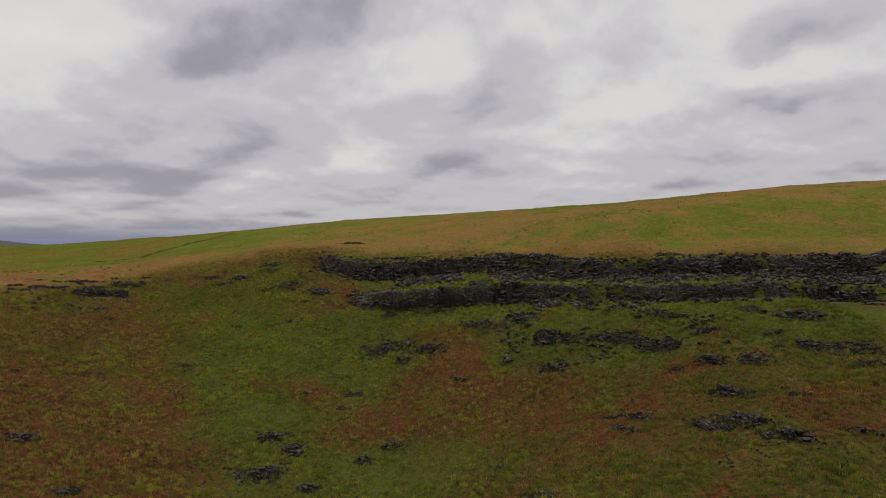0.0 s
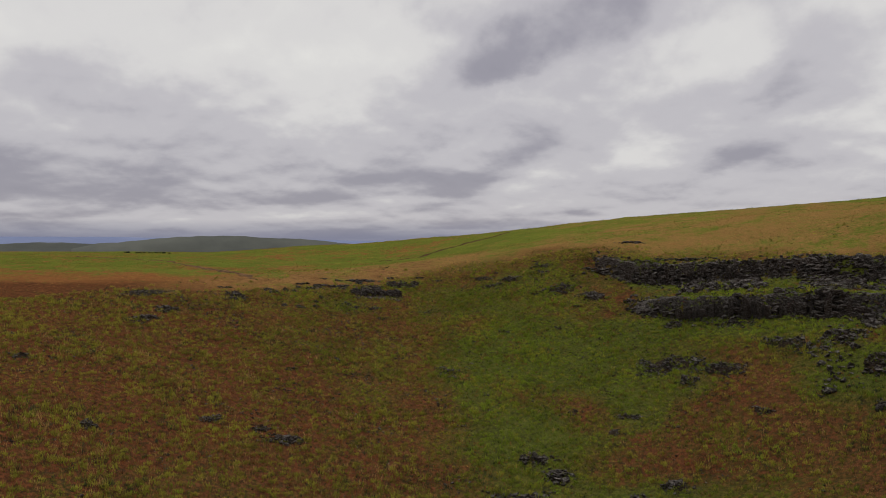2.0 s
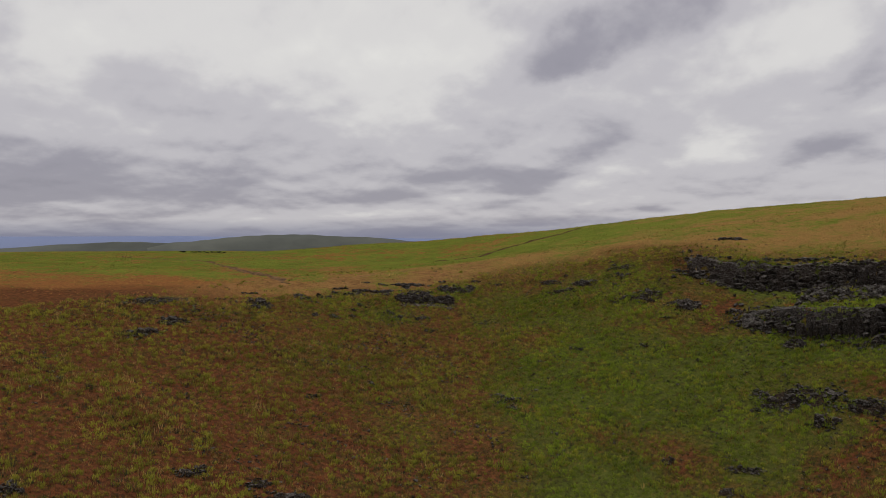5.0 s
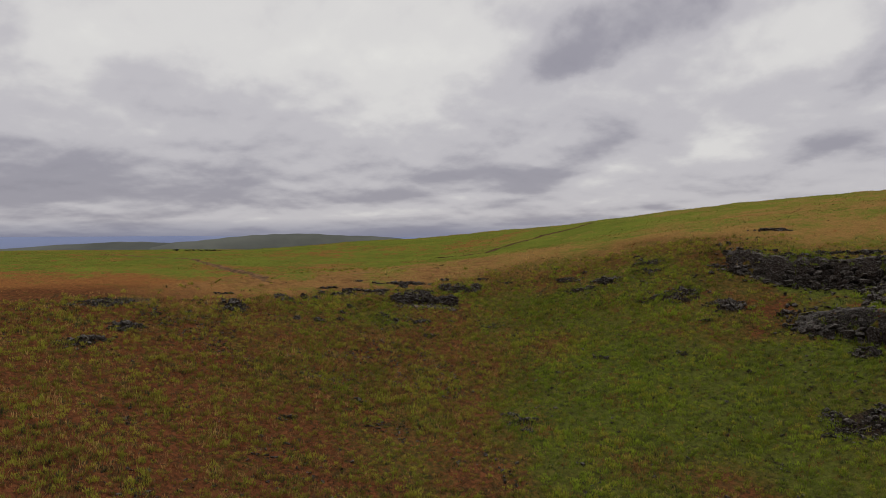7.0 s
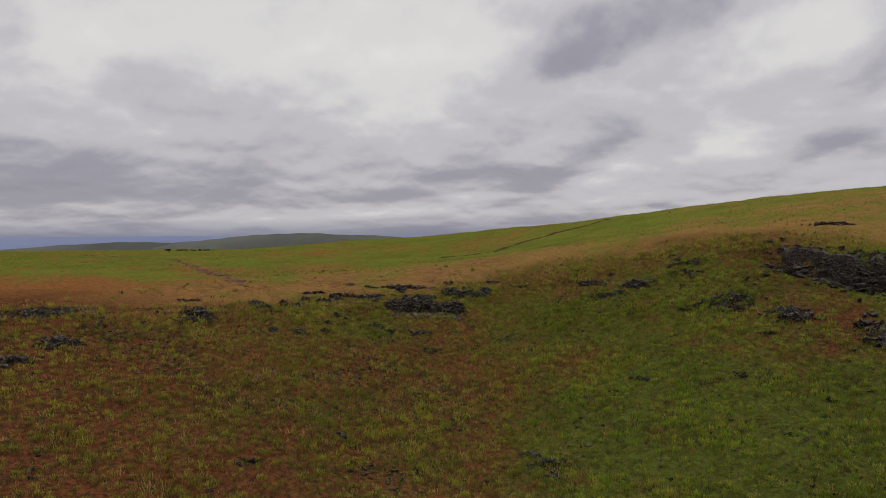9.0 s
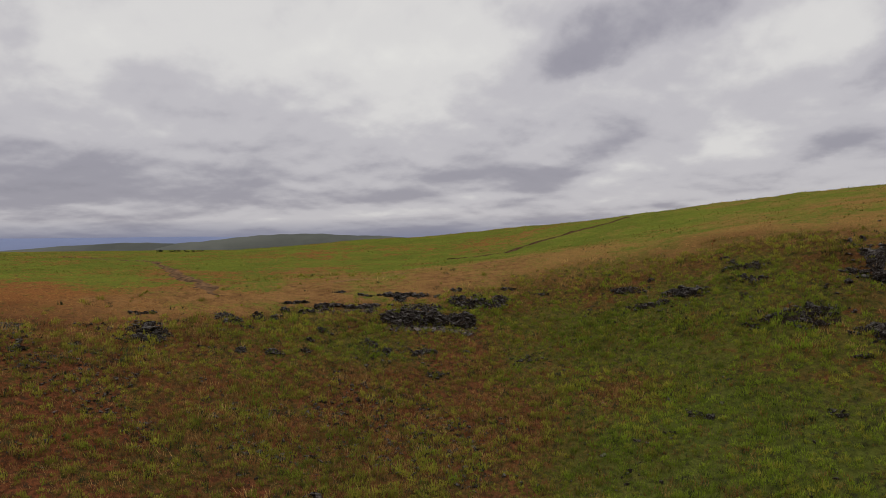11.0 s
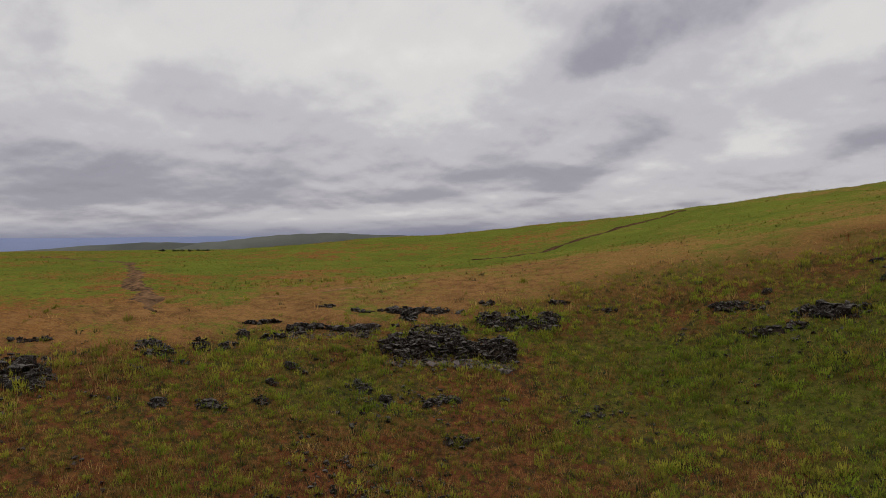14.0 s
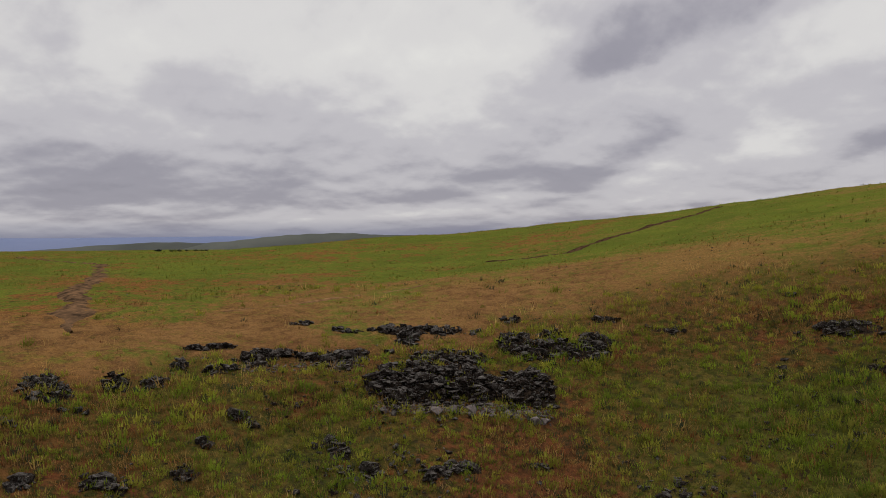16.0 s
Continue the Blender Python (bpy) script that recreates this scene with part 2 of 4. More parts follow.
    tbump(nt, b, tmath(nt, "ADD", tmath(nt, "MULTIPLY", clump, 0.6), tmath(nt, "MULTIPLY", grain, 0.4)), 0.8, 0.22)
    return m


def basalt_material():
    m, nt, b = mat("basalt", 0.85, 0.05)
    tc = nt.nodes.new("ShaderNodeTexCoord").outputs["Object"]
    pos = nt.nodes.new("ShaderNodeNewGeometry").outputs["Position"]
    rnd = nt.nodes.new("ShaderNodeObjectInfo").outputs["Random"]
    n1 = tnoise(nt, pos, 1.3, 5, 0.65)
    n2 = tnoise(nt, pos, 6.0, 5, 0.65)
    n3 = tramp(nt, tnoise(nt, pos, 2.6, 5, 0.6, 0.6), [(0.40, (0, 0, 0)), (0.62, (1, 1, 1))])
    col = tmix(nt, n3, (0.0075, 0.0062, 0.0054), (0.044, 0.036, 0.031))
    col = tmix(nt, tmath(nt, "MULTIPLY", rnd, 0.5), col, (0.024, 0.014, 0.010))
    lich = tramp(nt, n2, [(0.55, (0, 0, 0)), (0.64, (1, 1, 1))])
    col = tmix(nt, tmath(nt, "MULTIPLY", lich, 0.6), col, (0.20, 0.19, 0.175))
    # sky-lit tops painted in: upward faces paler, in patches
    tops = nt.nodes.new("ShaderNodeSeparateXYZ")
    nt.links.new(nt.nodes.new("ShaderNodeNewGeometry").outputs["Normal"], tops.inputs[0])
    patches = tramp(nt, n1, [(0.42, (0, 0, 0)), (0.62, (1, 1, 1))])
    lit_tops = tmath(nt, "MULTIPLY", tmath(nt, "MULTIPLY", tmath(nt, "SUBTRACT", tops.outputs[2], 0.45), 2.2, True), patches)
    col = tmix(nt, tmath(nt, "MULTIPLY", lit_tops, 0.85), col, (0.135, 0.122, 0.110))
    nt.links.new(col, b.inputs["Base Color"])
    tbump(nt, b, tmath(nt, "ADD", n2, tmath(nt, "ADD", n1, n3)), 1.0, 0.30)
    return m


def pale_material():
    m, nt, b = mat("pale_stone", 0.85)
    pos = nt.nodes.new("ShaderNodeNewGeometry").outputs["Position"]
    n1 = tnoise(nt, pos, 2.0, 5, 0.6)
    nt.links.new(tramp(nt, n1, [(0.35, (0.042, 0.034, 0.031)), (0.65, (0.125, 0.105, 0.098))]), b.inputs["Base Color"])
    tbump(nt, b, n1, 0.6, 0.08)
    return m


def blade_material(name, dark, lit, tip):
    m, nt, b = mat(name, 0.75)
    att = nt.nodes.new("ShaderNodeAttribute")
    att.attribute_name = "blade"
    s = nt.nodes.new("ShaderNodeSeparateColor")
    nt.links.new(att.outputs["Color"], s.inputs[0])
    along, tuft, _ = s.outputs
    isl = nt.nodes.new("ShaderNodeNewGeometry").outputs["Random Per Island"]
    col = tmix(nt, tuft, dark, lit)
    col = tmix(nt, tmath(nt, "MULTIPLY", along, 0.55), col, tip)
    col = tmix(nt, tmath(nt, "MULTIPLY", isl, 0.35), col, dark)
    nt.links.new(col, b.inputs["Base Color"])
    # blades let light through
    thin = nt.nodes.new("ShaderNodeBsdfTranslucent")
    nt.links.new(col, thin.inputs[0])
    mix = nt.nodes.new("ShaderNodeMixShader")
    mix.inputs[0].default_value = 0.28
    nt.links.new(b.outputs[0], mix.inputs[1])
    nt.links.new(thin.outputs[0], mix.inputs[2])
    nt.links.new(mix.outputs[0], nt.nodes["Material Output"].inputs[0])
    return m


def far_material(name, a, c, scale):
    m, nt, b = mat(name, 1.0)
    b.inputs["Specular IOR Level"].default_value = 0.0
    pos = nt.nodes.new("ShaderNodeNewGeometry").outputs["Position"]
    n1 = tnoise(nt, pos, scale, 5, 0.6)
    n1 = tramp(nt, n1, [(0.36, (0, 0, 0)), (0.64, (1, 1, 1))])
    nt.links.new(tmix(nt, n1, a, c), b.inputs["Base Color"])
    return m


def shaded_joint_material():
    """Dark earth and old rock between blocks, with the joints' shade painted in."""
    m, nt, b = mat("shaded_joint_earth", 0.95)
    pos = nt.nodes.new("ShaderNodeNewGeometry").outputs["Position"]
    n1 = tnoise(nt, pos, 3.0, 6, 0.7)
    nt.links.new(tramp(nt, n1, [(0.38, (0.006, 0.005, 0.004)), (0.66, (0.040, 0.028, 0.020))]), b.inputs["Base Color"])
    tbump(nt, b, n1, 1.0, 0.35)
    return m


TURF, BASALT, PALE, SHADED_JOINTS = ground_material(), basalt_material(), pale_material(), shaded_joint_material()
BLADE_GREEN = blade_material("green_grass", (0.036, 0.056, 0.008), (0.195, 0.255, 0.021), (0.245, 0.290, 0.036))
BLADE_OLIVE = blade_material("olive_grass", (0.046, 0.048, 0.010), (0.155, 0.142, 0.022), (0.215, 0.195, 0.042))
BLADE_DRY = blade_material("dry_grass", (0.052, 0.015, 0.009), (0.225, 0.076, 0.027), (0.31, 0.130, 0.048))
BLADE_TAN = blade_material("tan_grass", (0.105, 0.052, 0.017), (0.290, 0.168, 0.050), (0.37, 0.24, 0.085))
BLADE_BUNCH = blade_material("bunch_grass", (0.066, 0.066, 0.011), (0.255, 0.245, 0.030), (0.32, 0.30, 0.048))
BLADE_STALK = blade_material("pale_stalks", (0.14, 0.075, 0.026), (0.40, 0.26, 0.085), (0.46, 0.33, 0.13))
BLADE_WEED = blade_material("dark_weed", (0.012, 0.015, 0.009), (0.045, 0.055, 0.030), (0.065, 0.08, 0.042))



# ---- the lie of the land ----
TABLE = np.random.RandomState(7).rand(256, 256)


def relief(x, y, size, shift=0.0):
    """Smooth random relief, about -0.5 to 0.5, with lumps of that size."""
    u, v = np.asarray(x) / size + 31.7 + shift, np.asarray(y) / size + 17.3 + 2.1 * shift
    i, j = np.floor(u).astype(int), np.floor(v).astype(int)
    fu, fv = u - i, v - j
    fu, fv = fu * fu * (3 - 2 * fu), fv * fv * (3 - 2 * fv)
    a, b_ = TABLE[i % 256, j % 256], TABLE[(i + 1) % 256, j % 256]
    c, d = TABLE[i % 256, (j + 1) % 256], TABLE[(i + 1) % 256, (j + 1) % 256]
    return (a * (1 - fu) + b_ * fu) * (1 - fv) + (c * (1 - fu) + d * fu) * fv - 0.5


def ease(s):
    s = np.clip(s, 0, 1)
    return s * s * (3 - 2 * s)


# upper and lower basalt ledge, as lines on the plan
UPPER = np.array([(-60, 234), (-40, 228), (-28, 223.5), (-10, 221.5), (5, 214), (28, 203.5), (55, 195.5), (90, 189.5), (150, 186)], float)
LOWER = np.array([(-40, 212), (-17, 205), (3, 193), (25, 183), (48, 171), (80, 165), (150, 159)], float)


def ledge_y(line, x):
    return np.interp(x, line[:, 0], line[:, 1])


def ledges(x, y):
    du, dl = y - ledge_y(UPPER, x), y - ledge_y(LOWER, x)
    fu, fl = ease((x + 52) / 26), ease((x + 30) / 18)
    return LEDGE * (fu * (ease((du + 1.5) / 3) - ease((du + 20) / 40)) + fl * (ease((dl + 1.5) / 3) - ease((dl + 20) / 40)))


HILL_X = 0.1294
HILL_Y = 0.0799
HILL_Z = 21.97
HILL_ROLL = 0.000985
CREST = 120.2
HILL_TAIL = 167.1
PLAIN_Z = 22.11
PLAIN_Y = 0.00954
PLAIN_X = -0.01975
PLAIN_ROLL = 0.00011
PLAIN_EDGE = 251.6
SEAM = 3.26
# hollows of the draw: middle, size and drop
HOLLOWS = [
    (-100, 60, 40, 3.8),
    (-60, 20, 50, -16.9),
    (0, 20, 50, -22.4),
    (60, 20, 50, -19.4),
    (110, 80, 45, -22.8),
    (-95, 105, 26, -3.9),
    (-60, 105, 28, -4.8),
    (-22, 110, 30, -21.0),
    (20, 110, 28, -7.9),
    (60, 110, 28, -4.0),
    (-95, 145, 24, -4.6),
    (-65, 145, 24, -7.3),
    (-35, 145, 24, -8.2),
    (-5, 145, 24, -10.2),
    (28, 145, 24, -7.5),
    (58, 140, 24, -2.0),
    (-95, 180, 22, -3.7),
    (-68, 180, 22, -7.2),
    (-40, 180, 22, -6.8),
    (-12, 180, 22, -10.1),
    (15, 175, 20, -0.3),
    (-70, 212, 20, -8.4),
    (-38, 215, 22, 2.5),
    (-5, 225, 24, -7.4),
]
# the slope round the ledges, and the hill's shoulder
HOLLOWS += [
    (35, 195, 24, -8.8),
    (70, 185, 30, -8.8),
    (110, 185, 32, -6.3),
    (145, 180, 36, -12.8),
    (40, 170, 18, 0.9),
    (5, 205, 20, 1.8),
    (-25, 208, 16, -6.1),
    (90, 140, 28, -4.0),
    (130, 135, 36, -4.0),
    (160, 300, 62, 3.6),
    (-115, 300, 35, -2.0),
    (-205, 430, 65, 3.8),
    (-108, 143, 13, -1.4),
    (-54, 201, 9, -1.2),
    (-27, 178, 12, -1.3),
    (-120, 470, 60, -1.4),
    (-190, 540, 80, -3.7),
    (-290, 560, 60, -0.8),
    (-170, 470, 45, 2.3),
    (60, 290, 35, -2.2),
    (-60, 430, 50, 0.6),
    (-230, 400, 45, 3.3),
    (-330, 450, 60, -1.3),
    (-20, 390, 40, -0.5),
    (-270, 360, 40, -0.9),
    (-150, 440, 40, 0.9),
    (-100, 410, 45, 2.3),
    (-60, 350, 45, 0.4),
    (-20, 310, 40, -1.0),
    (-110, 470, 50, -3.1),
]


def uplands(x, y):
    """The hill, whose crest rolls over, and the plain beside it."""
    up_hill = (HILL_X * (x + 67) + HILL_Y * (y - 159))
    over = np.maximum(0, up_hill / math.hypot(HILL_X, HILL_Y) - CREST)
    hill = HILL_Z + up_hill - HILL_ROLL * over ** 2 / (1 + over / HILL_TAIL)
    away = np.maximum(0, np.hypot(x + 60, y - 100) - PLAIN_EDGE)
    plain = PLAIN_Z + PLAIN_Y * (y - 200) + PLAIN_X * (x + 180) - PLAIN_ROLL * away ** 2 / (1 + away / 200)
    return 0.5 * (hill + plain + np.sqrt((hill - plain) ** 2 + SEAM ** 2))


def land(x, y):
    """The ground's height without its small lumps."""
    z = uplands(x, y) + ledges(x, y) - 0.022 * np.maximum(0, np.hypot(x + 60, y - 100) - 520)
    for cx, cy, size, lift in HOLLOWS:
        z = z + lift * np.exp(-((x - cx) ** 2 + (y - cy) ** 2) / (2 * size * size))
    return np.maximum(z, -60.0)


def height(x, y):
    x, y = np.asarray(x, float), np.asarray(y, float)
    z = land(x, y)
    return z + 0.55 * relief(x, y, 11.0) + 0.38 * relief(x, y, 4.3, 3.0) + 0.24 * relief(x, y, 1.7, 7.0)


def blob(x, y, cx, cy, rx, ry, turn=0.0):
    c, s = math.cos(radians(turn)), math.sin(radians(turn))
    u, v = ((x - cx) * c + (y - cy) * s) / rx, (-(x - cx) * s + (y - cy) * c) / ry
    return np.exp(-(u * u + v * v))


def streak(x, y, points, half):
    """1 along a line on the plan, fading over that half width."""
    near = np.full(np.shape(x), 1e9)
    for (ax, ay), (bx, by) in zip(points, points[1:]):
        t_ = np.clip(((x - ax) * (bx - ax) + (y - ay) * (by - ay)) / ((bx - ax) ** 2 + (by - ay) ** 2), 0, 1)
        near = np.minimum(near, (x - ax - t_ * (bx - ax)) ** 2 + (y - ay - t_ * (by - ay)) ** 2)
    return np.exp(-near / (half * half))


RIM = np.array([(-240, 60), (-165, 120), (-135, 160), (-121, 178), (-113, 195), (-104, 211), (-92, 226), (-70, 236), (-45, 236), (-15, 226), (5, 219), (28, 208), (55, 200), (90, 194), (160, 191)], float)


def behind_rim(x, y):
    """Metres behind the rim of the draw; below 0 on its slopes."""
    return y - np.interp(x, RIM[:, 0], RIM[:, 1]) + 12 * relief(x, y, 15.0, 8.0) + 7 * relief(x, y, 5.0, 6.0)


def cover(x, y):
    """How dry, how tan (against red) and how bare the ground is, each 0 to 1."""
    wob = 18 * relief(x, y, 26.0, 5.0) + 8 * relief(x, y, 9.0, 9.0)
    xx, yy = x + wob, y + 14 * relief(x, y, 22.0, 13.0)
    back = behind_rim(x, y)
    wide = np.interp(x, (-200, -165, -135, -121, -104, -92, -70, -30, 60), (82, 78, 67, 66, 54, 42, 26, 13, 16))
    strip = ease((back + 7) / 13) * (1 - ease((back - wide * 0.70) / (wide * 0.5))) * (0.86 + 0.9 * relief(x, y, 11.0, 77.0) + 0.8 * relief(x, y, 4.0, 79.0))
    dry = 0.37 - 0.16 * ease((x + 30) / 40) * ease((175 - y) / 20)
    # red-brown flank of the draw and the trodden bench
    dry = dry + 0.35 * ease((-66 - xx) / 26) * ease((203 - yy) / 16)
    dry = dry + strip * np.interp(x, (-170, -150, -130, -90, -60, 0, 40), (0.14, 0.24, 0.44, 0.48, 0.32, 0.24, 0.30))
    dry = dry + 0.40 * blob(xx, yy, -60, 130, 22, 20) + 0.36 * blob(x + 0.3 * wob, y, 5, 158, 5, 16, 22) + 0.32 * blob(xx, yy, -15, 150, 14, 8)
    dry = dry + 0.18 * blob(xx, yy, 30, 122, 25, 8) + 0.28 * blob(xx, yy, 16, 148, 14, 9) + 0.30 * blob(xx, yy, -62, 196, 6, 5) + 0.28 * blob(xx, yy, -80, 190, 9, 14)
    # green head of the draw, green slope under the ledges, green plain
    dry = dry - 0.42 * blob(xx, yy, -50, 186, 24, 24) - 0.42 * blob(xx, yy, 45, 155, 45, 12, -12)
    dry = dry - 0.50 * blob(xx, yy, -33, 156, 14, 18, 20) - 0.30 * blob(xx, yy, -22, 180, 26, 18) - 0.3 * blob(xx, yy, -20, 128, 22, 10) - 0.2 * blob(xx, yy, -58, 218, 22, 12)
    dry = np.clip(dry, 0, 1) + 1.4 * np.clip(relief(x, y, 10.0, 33.0) + 0.3 * relief(x, y, 3.0, 35.0) - 0.12, 0, 1) * ease((x + 70) / 30)
    plain = ease((back - wide * 0.75) / (wide * 0.5)) * ease((-60 - x) / 40)
    dry = dry + 0.30 * blob(xx, yy, -138, 246, 20, 8) + 0.25 * blob(xx, yy, -170, 231, 32, 7, -37) - 0.13 * plain + 0.05 * ease((x + 90) / 40) * ease((y - 225) / 20) + (0.50 * relief(x, y, 38.0, 17.0) + 0.45 * relief(x, y, 11.0, 19.0)) * ease((y - 215) / 30)
    # olive slope under the bench, the dry gully line and dry patches beside it
    dry = dry - 0.26 * blob(xx, yy, -100, 188, 24, 20, 40) - 0.14 * blob(xx, yy, -95, 160, 18, 14)
    gully = streak(x + 0.35 * wob, y, [(-87, 208), (-81, 198), (-75, 190), (-70, 178), (-66, 166), (-58, 158)], 4.2)
    chute = streak(x + 0.3 * wob, y, [(1, 175), (3, 168), (6, 155), (13, 142), (18, 130)], 3.2)
    straw = blob(x + 0.2 * wob, y, -64, 202, 4.5, 4.0) + blob(x + 0.3 * wob, y, -31, 168, 6, 4) + 0.7 * blob(x + 0.3 * wob, y, -7, 156, 7, 4)
    dry = dry + 0.40 * gully + 0.34 * chute + 0.45 * straw + 0.30 * blob(xx, yy, -44, 170, 6, 5)
    dry = dry + 0.25 * blob(xx, yy, -85, 112, 24, 16) - 0.30 * blob(xx, yy, -16, 140, 10, 6)
    dl = y - ledge_y(UPPER, x)
    dry = dry - 0.45 * ease((dl + 36) / 8) * (1 - ease((dl - 1) / 4)) * ease((x + 36) / 14)
    dry = dry + 0.34 * blob(xx, yy, -149, 256, 14, 25, 12) + 0.20 * ease((x + 95) / 40) * ease((y - 228) / 25) * ease((330 - y) / 40)
    tan = np.clip(ease((land(x, y) - 13) / 8) * ease((back + 14) / 14) * (0.25 + 0.75 * ease((x + 152) / 45)) + 0.35 * gully + 0.75 * chute + 0.6 * straw, 0, 1)
    bare = 0.40 * blob(xx, yy, -150, 258, 11, 7) + 0.55 * streak(x + 0.3 * wob, y, [(-74, 92), (-69, 98), (-64, 107)], 2.2) + 0.62 * strip * ease((-84 - x) / 16) * ease((x + 152) / 22) + 0.3 * blob(x, y, 5, 158, 4, 16, 22) + 0.45 * blob(xx, yy, -138, 248, 16, 5, 0) + 0.35 * blob(xx, yy, -170, 231, 30, 4.5, -37)
    return np.clip(dry, 0, 1), tan, np.clip(bare, 0, 1)


def tufted(x, y):
    """Where bunch grass stands apart, with litter and painted shade between: the draw, its flanks and rim."""
    return (1 - ease((behind_rim(x, y) - 26 * ease((-118 - x) / 40) + 8) / 24)) * ease((115 - x) / 30) * ease((y - 30) / 30) * (0.75 + 0.25 * np.clip(cover(x, y)[0] * 2.2, 0, 1))


def mesh_object(name, verts, faces, material, smooth=True):
    me = bpy.data.meshes.new(name)
    me.from_pydata(verts, [], faces)
    me.materials.append(material)
    if smooth:
        me.shade_smooth()
    me.update()
    return new(name, me)


def grid_lines(lo, hi, step, far):
    core = np.arange(lo, hi + step / 2, step)
    out, d = [], step
    while (out[-1] if out else 0) < far:
        d = min(d * 1.04, 1.6) if (out[-1] if out else 0) < 90 else d * 1.13
        out.append((out[-1] if out else 0) + d)
    out = np.array(out)
    return np.concatenate([lo - out[::-1], core, hi + out])


def grid_mesh(name, xs, ys, zfun, material):
    gx, gy = np.meshgrid(xs, ys)
    gz = zfun(gx, gy)
    nx, ny = len(xs), len(ys)
    co = np.stack([gx, gy, gz], -1).reshape(-1, 3)
    i = (np.arange(ny - 1)[:, None] * nx + np.arange(nx - 1)[None, :]).ravel()
    quads = np.stack([i, i + 1, i + nx + 1, i + nx], 1)
    me = bpy.data.meshes.new(name)
    me.vertices.add(len(co))
    me.vertices.foreach_set("co", co.astype(np.float32).ravel())
    me.loops.add(len(quads) * 4)
    me.loops.foreach_set("vertex_index", quads.astype(np.int32).ravel())
    me.polygons.add(len(quads))
    me.polygons.foreach_set("loop_start", np.arange(0, len(quads) * 4, 4, dtype=np.int32))
    me.update(calc_edges=True)
    me.shade_smooth()
    me.materials.append(material)
    return new(name, me), gx, gy


xs, ys = grid_lines(-150, 90, 0.85, 4300), grid_lines(75, 245, 0.85, 4300)
ground, gx, gy = grid_mesh("ground", xs, ys, height, TURF)
masks = np.stack([*cover(gx, gy), tufted(gx, gy)], -1).reshape(-1, 4)
layer = ground.data.color_attributes.new("cover", "FLOAT_COLOR", "POINT")
layer.data.foreach_set("color", masks.astype(np.float32).ravel())
tagged(ground, "rolling rangeland of green and dry red-brown grass", "ground", kind="structure")


# ---- distance ----
def far_hill(name, label, dist, crest, material, foot=-60.0):
    """A long low hill far out, with its crest as (degrees to the left of ahead, height)."""
    n, rows_ = 120, 10
    az = np.linspace(crest[0][0], crest[-1][0], n)
    top = np.interp(-az, [-c[0] for c in crest], [c[1] for c in crest])
    verts, faces = [], []
    for j in range(rows_):
        v = j / (rows_ - 1)
        for i in range(n):
            t_ = radians(float(az[i]))
            d = dist * (0.92 + 0.16 * v)
            lumps = 1.0 + 0.03 * noise.noise((float(az[i]) * 1.3, v * 3, dist)) * (1 - v)
            verts.append((-math.sin(t_) * d, math.cos(t_) * d, foot + (float(top[i]) - foot) * math.sin(min(1.0, v * 1.9) * math.pi / 2) * lumps))
    for j in range(rows_ - 1):
        for i in range(n - 1):
            k = j * n + i
            faces.append((k, k + 1, k + n + 1, k + n))
    ob = mesh_object(name, verts, faces, material)
    return tagged(ob, label, "hill", kind="structure")


# the haze of distance is painted into these base colours
HAZE_GREEN = far_material("hazed_far_grass", (0.046, 0.049, 0.044), (0.070, 0.073, 0.064), 0.004)
HAZE_BLUE = far_material("hazed_blue_band", (0.105, 0.125, 0.20), (0.12, 0.14, 0.215), 0.002)
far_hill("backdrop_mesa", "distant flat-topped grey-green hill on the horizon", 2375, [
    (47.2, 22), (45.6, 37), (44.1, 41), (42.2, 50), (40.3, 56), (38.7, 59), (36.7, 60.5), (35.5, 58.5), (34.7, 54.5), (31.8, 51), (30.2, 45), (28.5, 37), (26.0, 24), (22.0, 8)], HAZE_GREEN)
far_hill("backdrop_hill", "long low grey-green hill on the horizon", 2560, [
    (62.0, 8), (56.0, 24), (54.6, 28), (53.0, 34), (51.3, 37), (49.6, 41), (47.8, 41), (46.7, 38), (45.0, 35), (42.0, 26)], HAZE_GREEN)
# ridge-shaped sheet added for the blue band of cloud and haze
far_hill("backdrop_blue_band", "ridge-shaped blue band for cloud and haze along the horizon", 4000, [
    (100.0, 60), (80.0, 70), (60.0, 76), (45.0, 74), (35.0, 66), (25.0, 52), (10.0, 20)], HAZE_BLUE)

# ---- rocks ----
def hull(seed, sx, sy, sz, n, soft=0.45):
    """An angular block: the hull of points strewn near the faces of a box."""
    r = random.Random(seed)
    bm = bmesh.new()
    for _ in range(n):
        p = Vector((r.uniform(-1, 1), r.uniform(-1, 1), r.uniform(-1, 1)))
        k = max(abs(c) for c in p)
        p = p / k * r.uniform(0.85, 1.0)
        q = p.normalized() * 1.12
        p = p.lerp(q, soft)
        bm.verts.new((p.x * sx, p.y * sy, p.z * sz))
    res = bmesh.ops.convex_hull(bm, input=bm.verts)
    bmesh.ops.delete(bm, geom=[v for v in bm.verts if not v.link_faces], context="VERTS")
    bmesh.ops.recalc_face_normals(bm, faces=bm.faces)
    me = bpy.data.meshes.new("rock")
    bm.to_mesh(me)
    bm.free()
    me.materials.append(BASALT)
    return me


BOULDERS = [hull(i, 0.5, 0.44, 0.36, 17) for i in range(10)]
SLABS = [hull(40 + i, 0.6, 0.45, 0.2, 16) for i in range(6)]
COLUMNS = [hull(80 + i, 0.46, 0.46, 1.0, 22, 0.12) for i in range(8)]
BLOCKS = [hull(120 + i, 0.52, 0.48, 0.45, 22, 0.18) for i in range(10)]
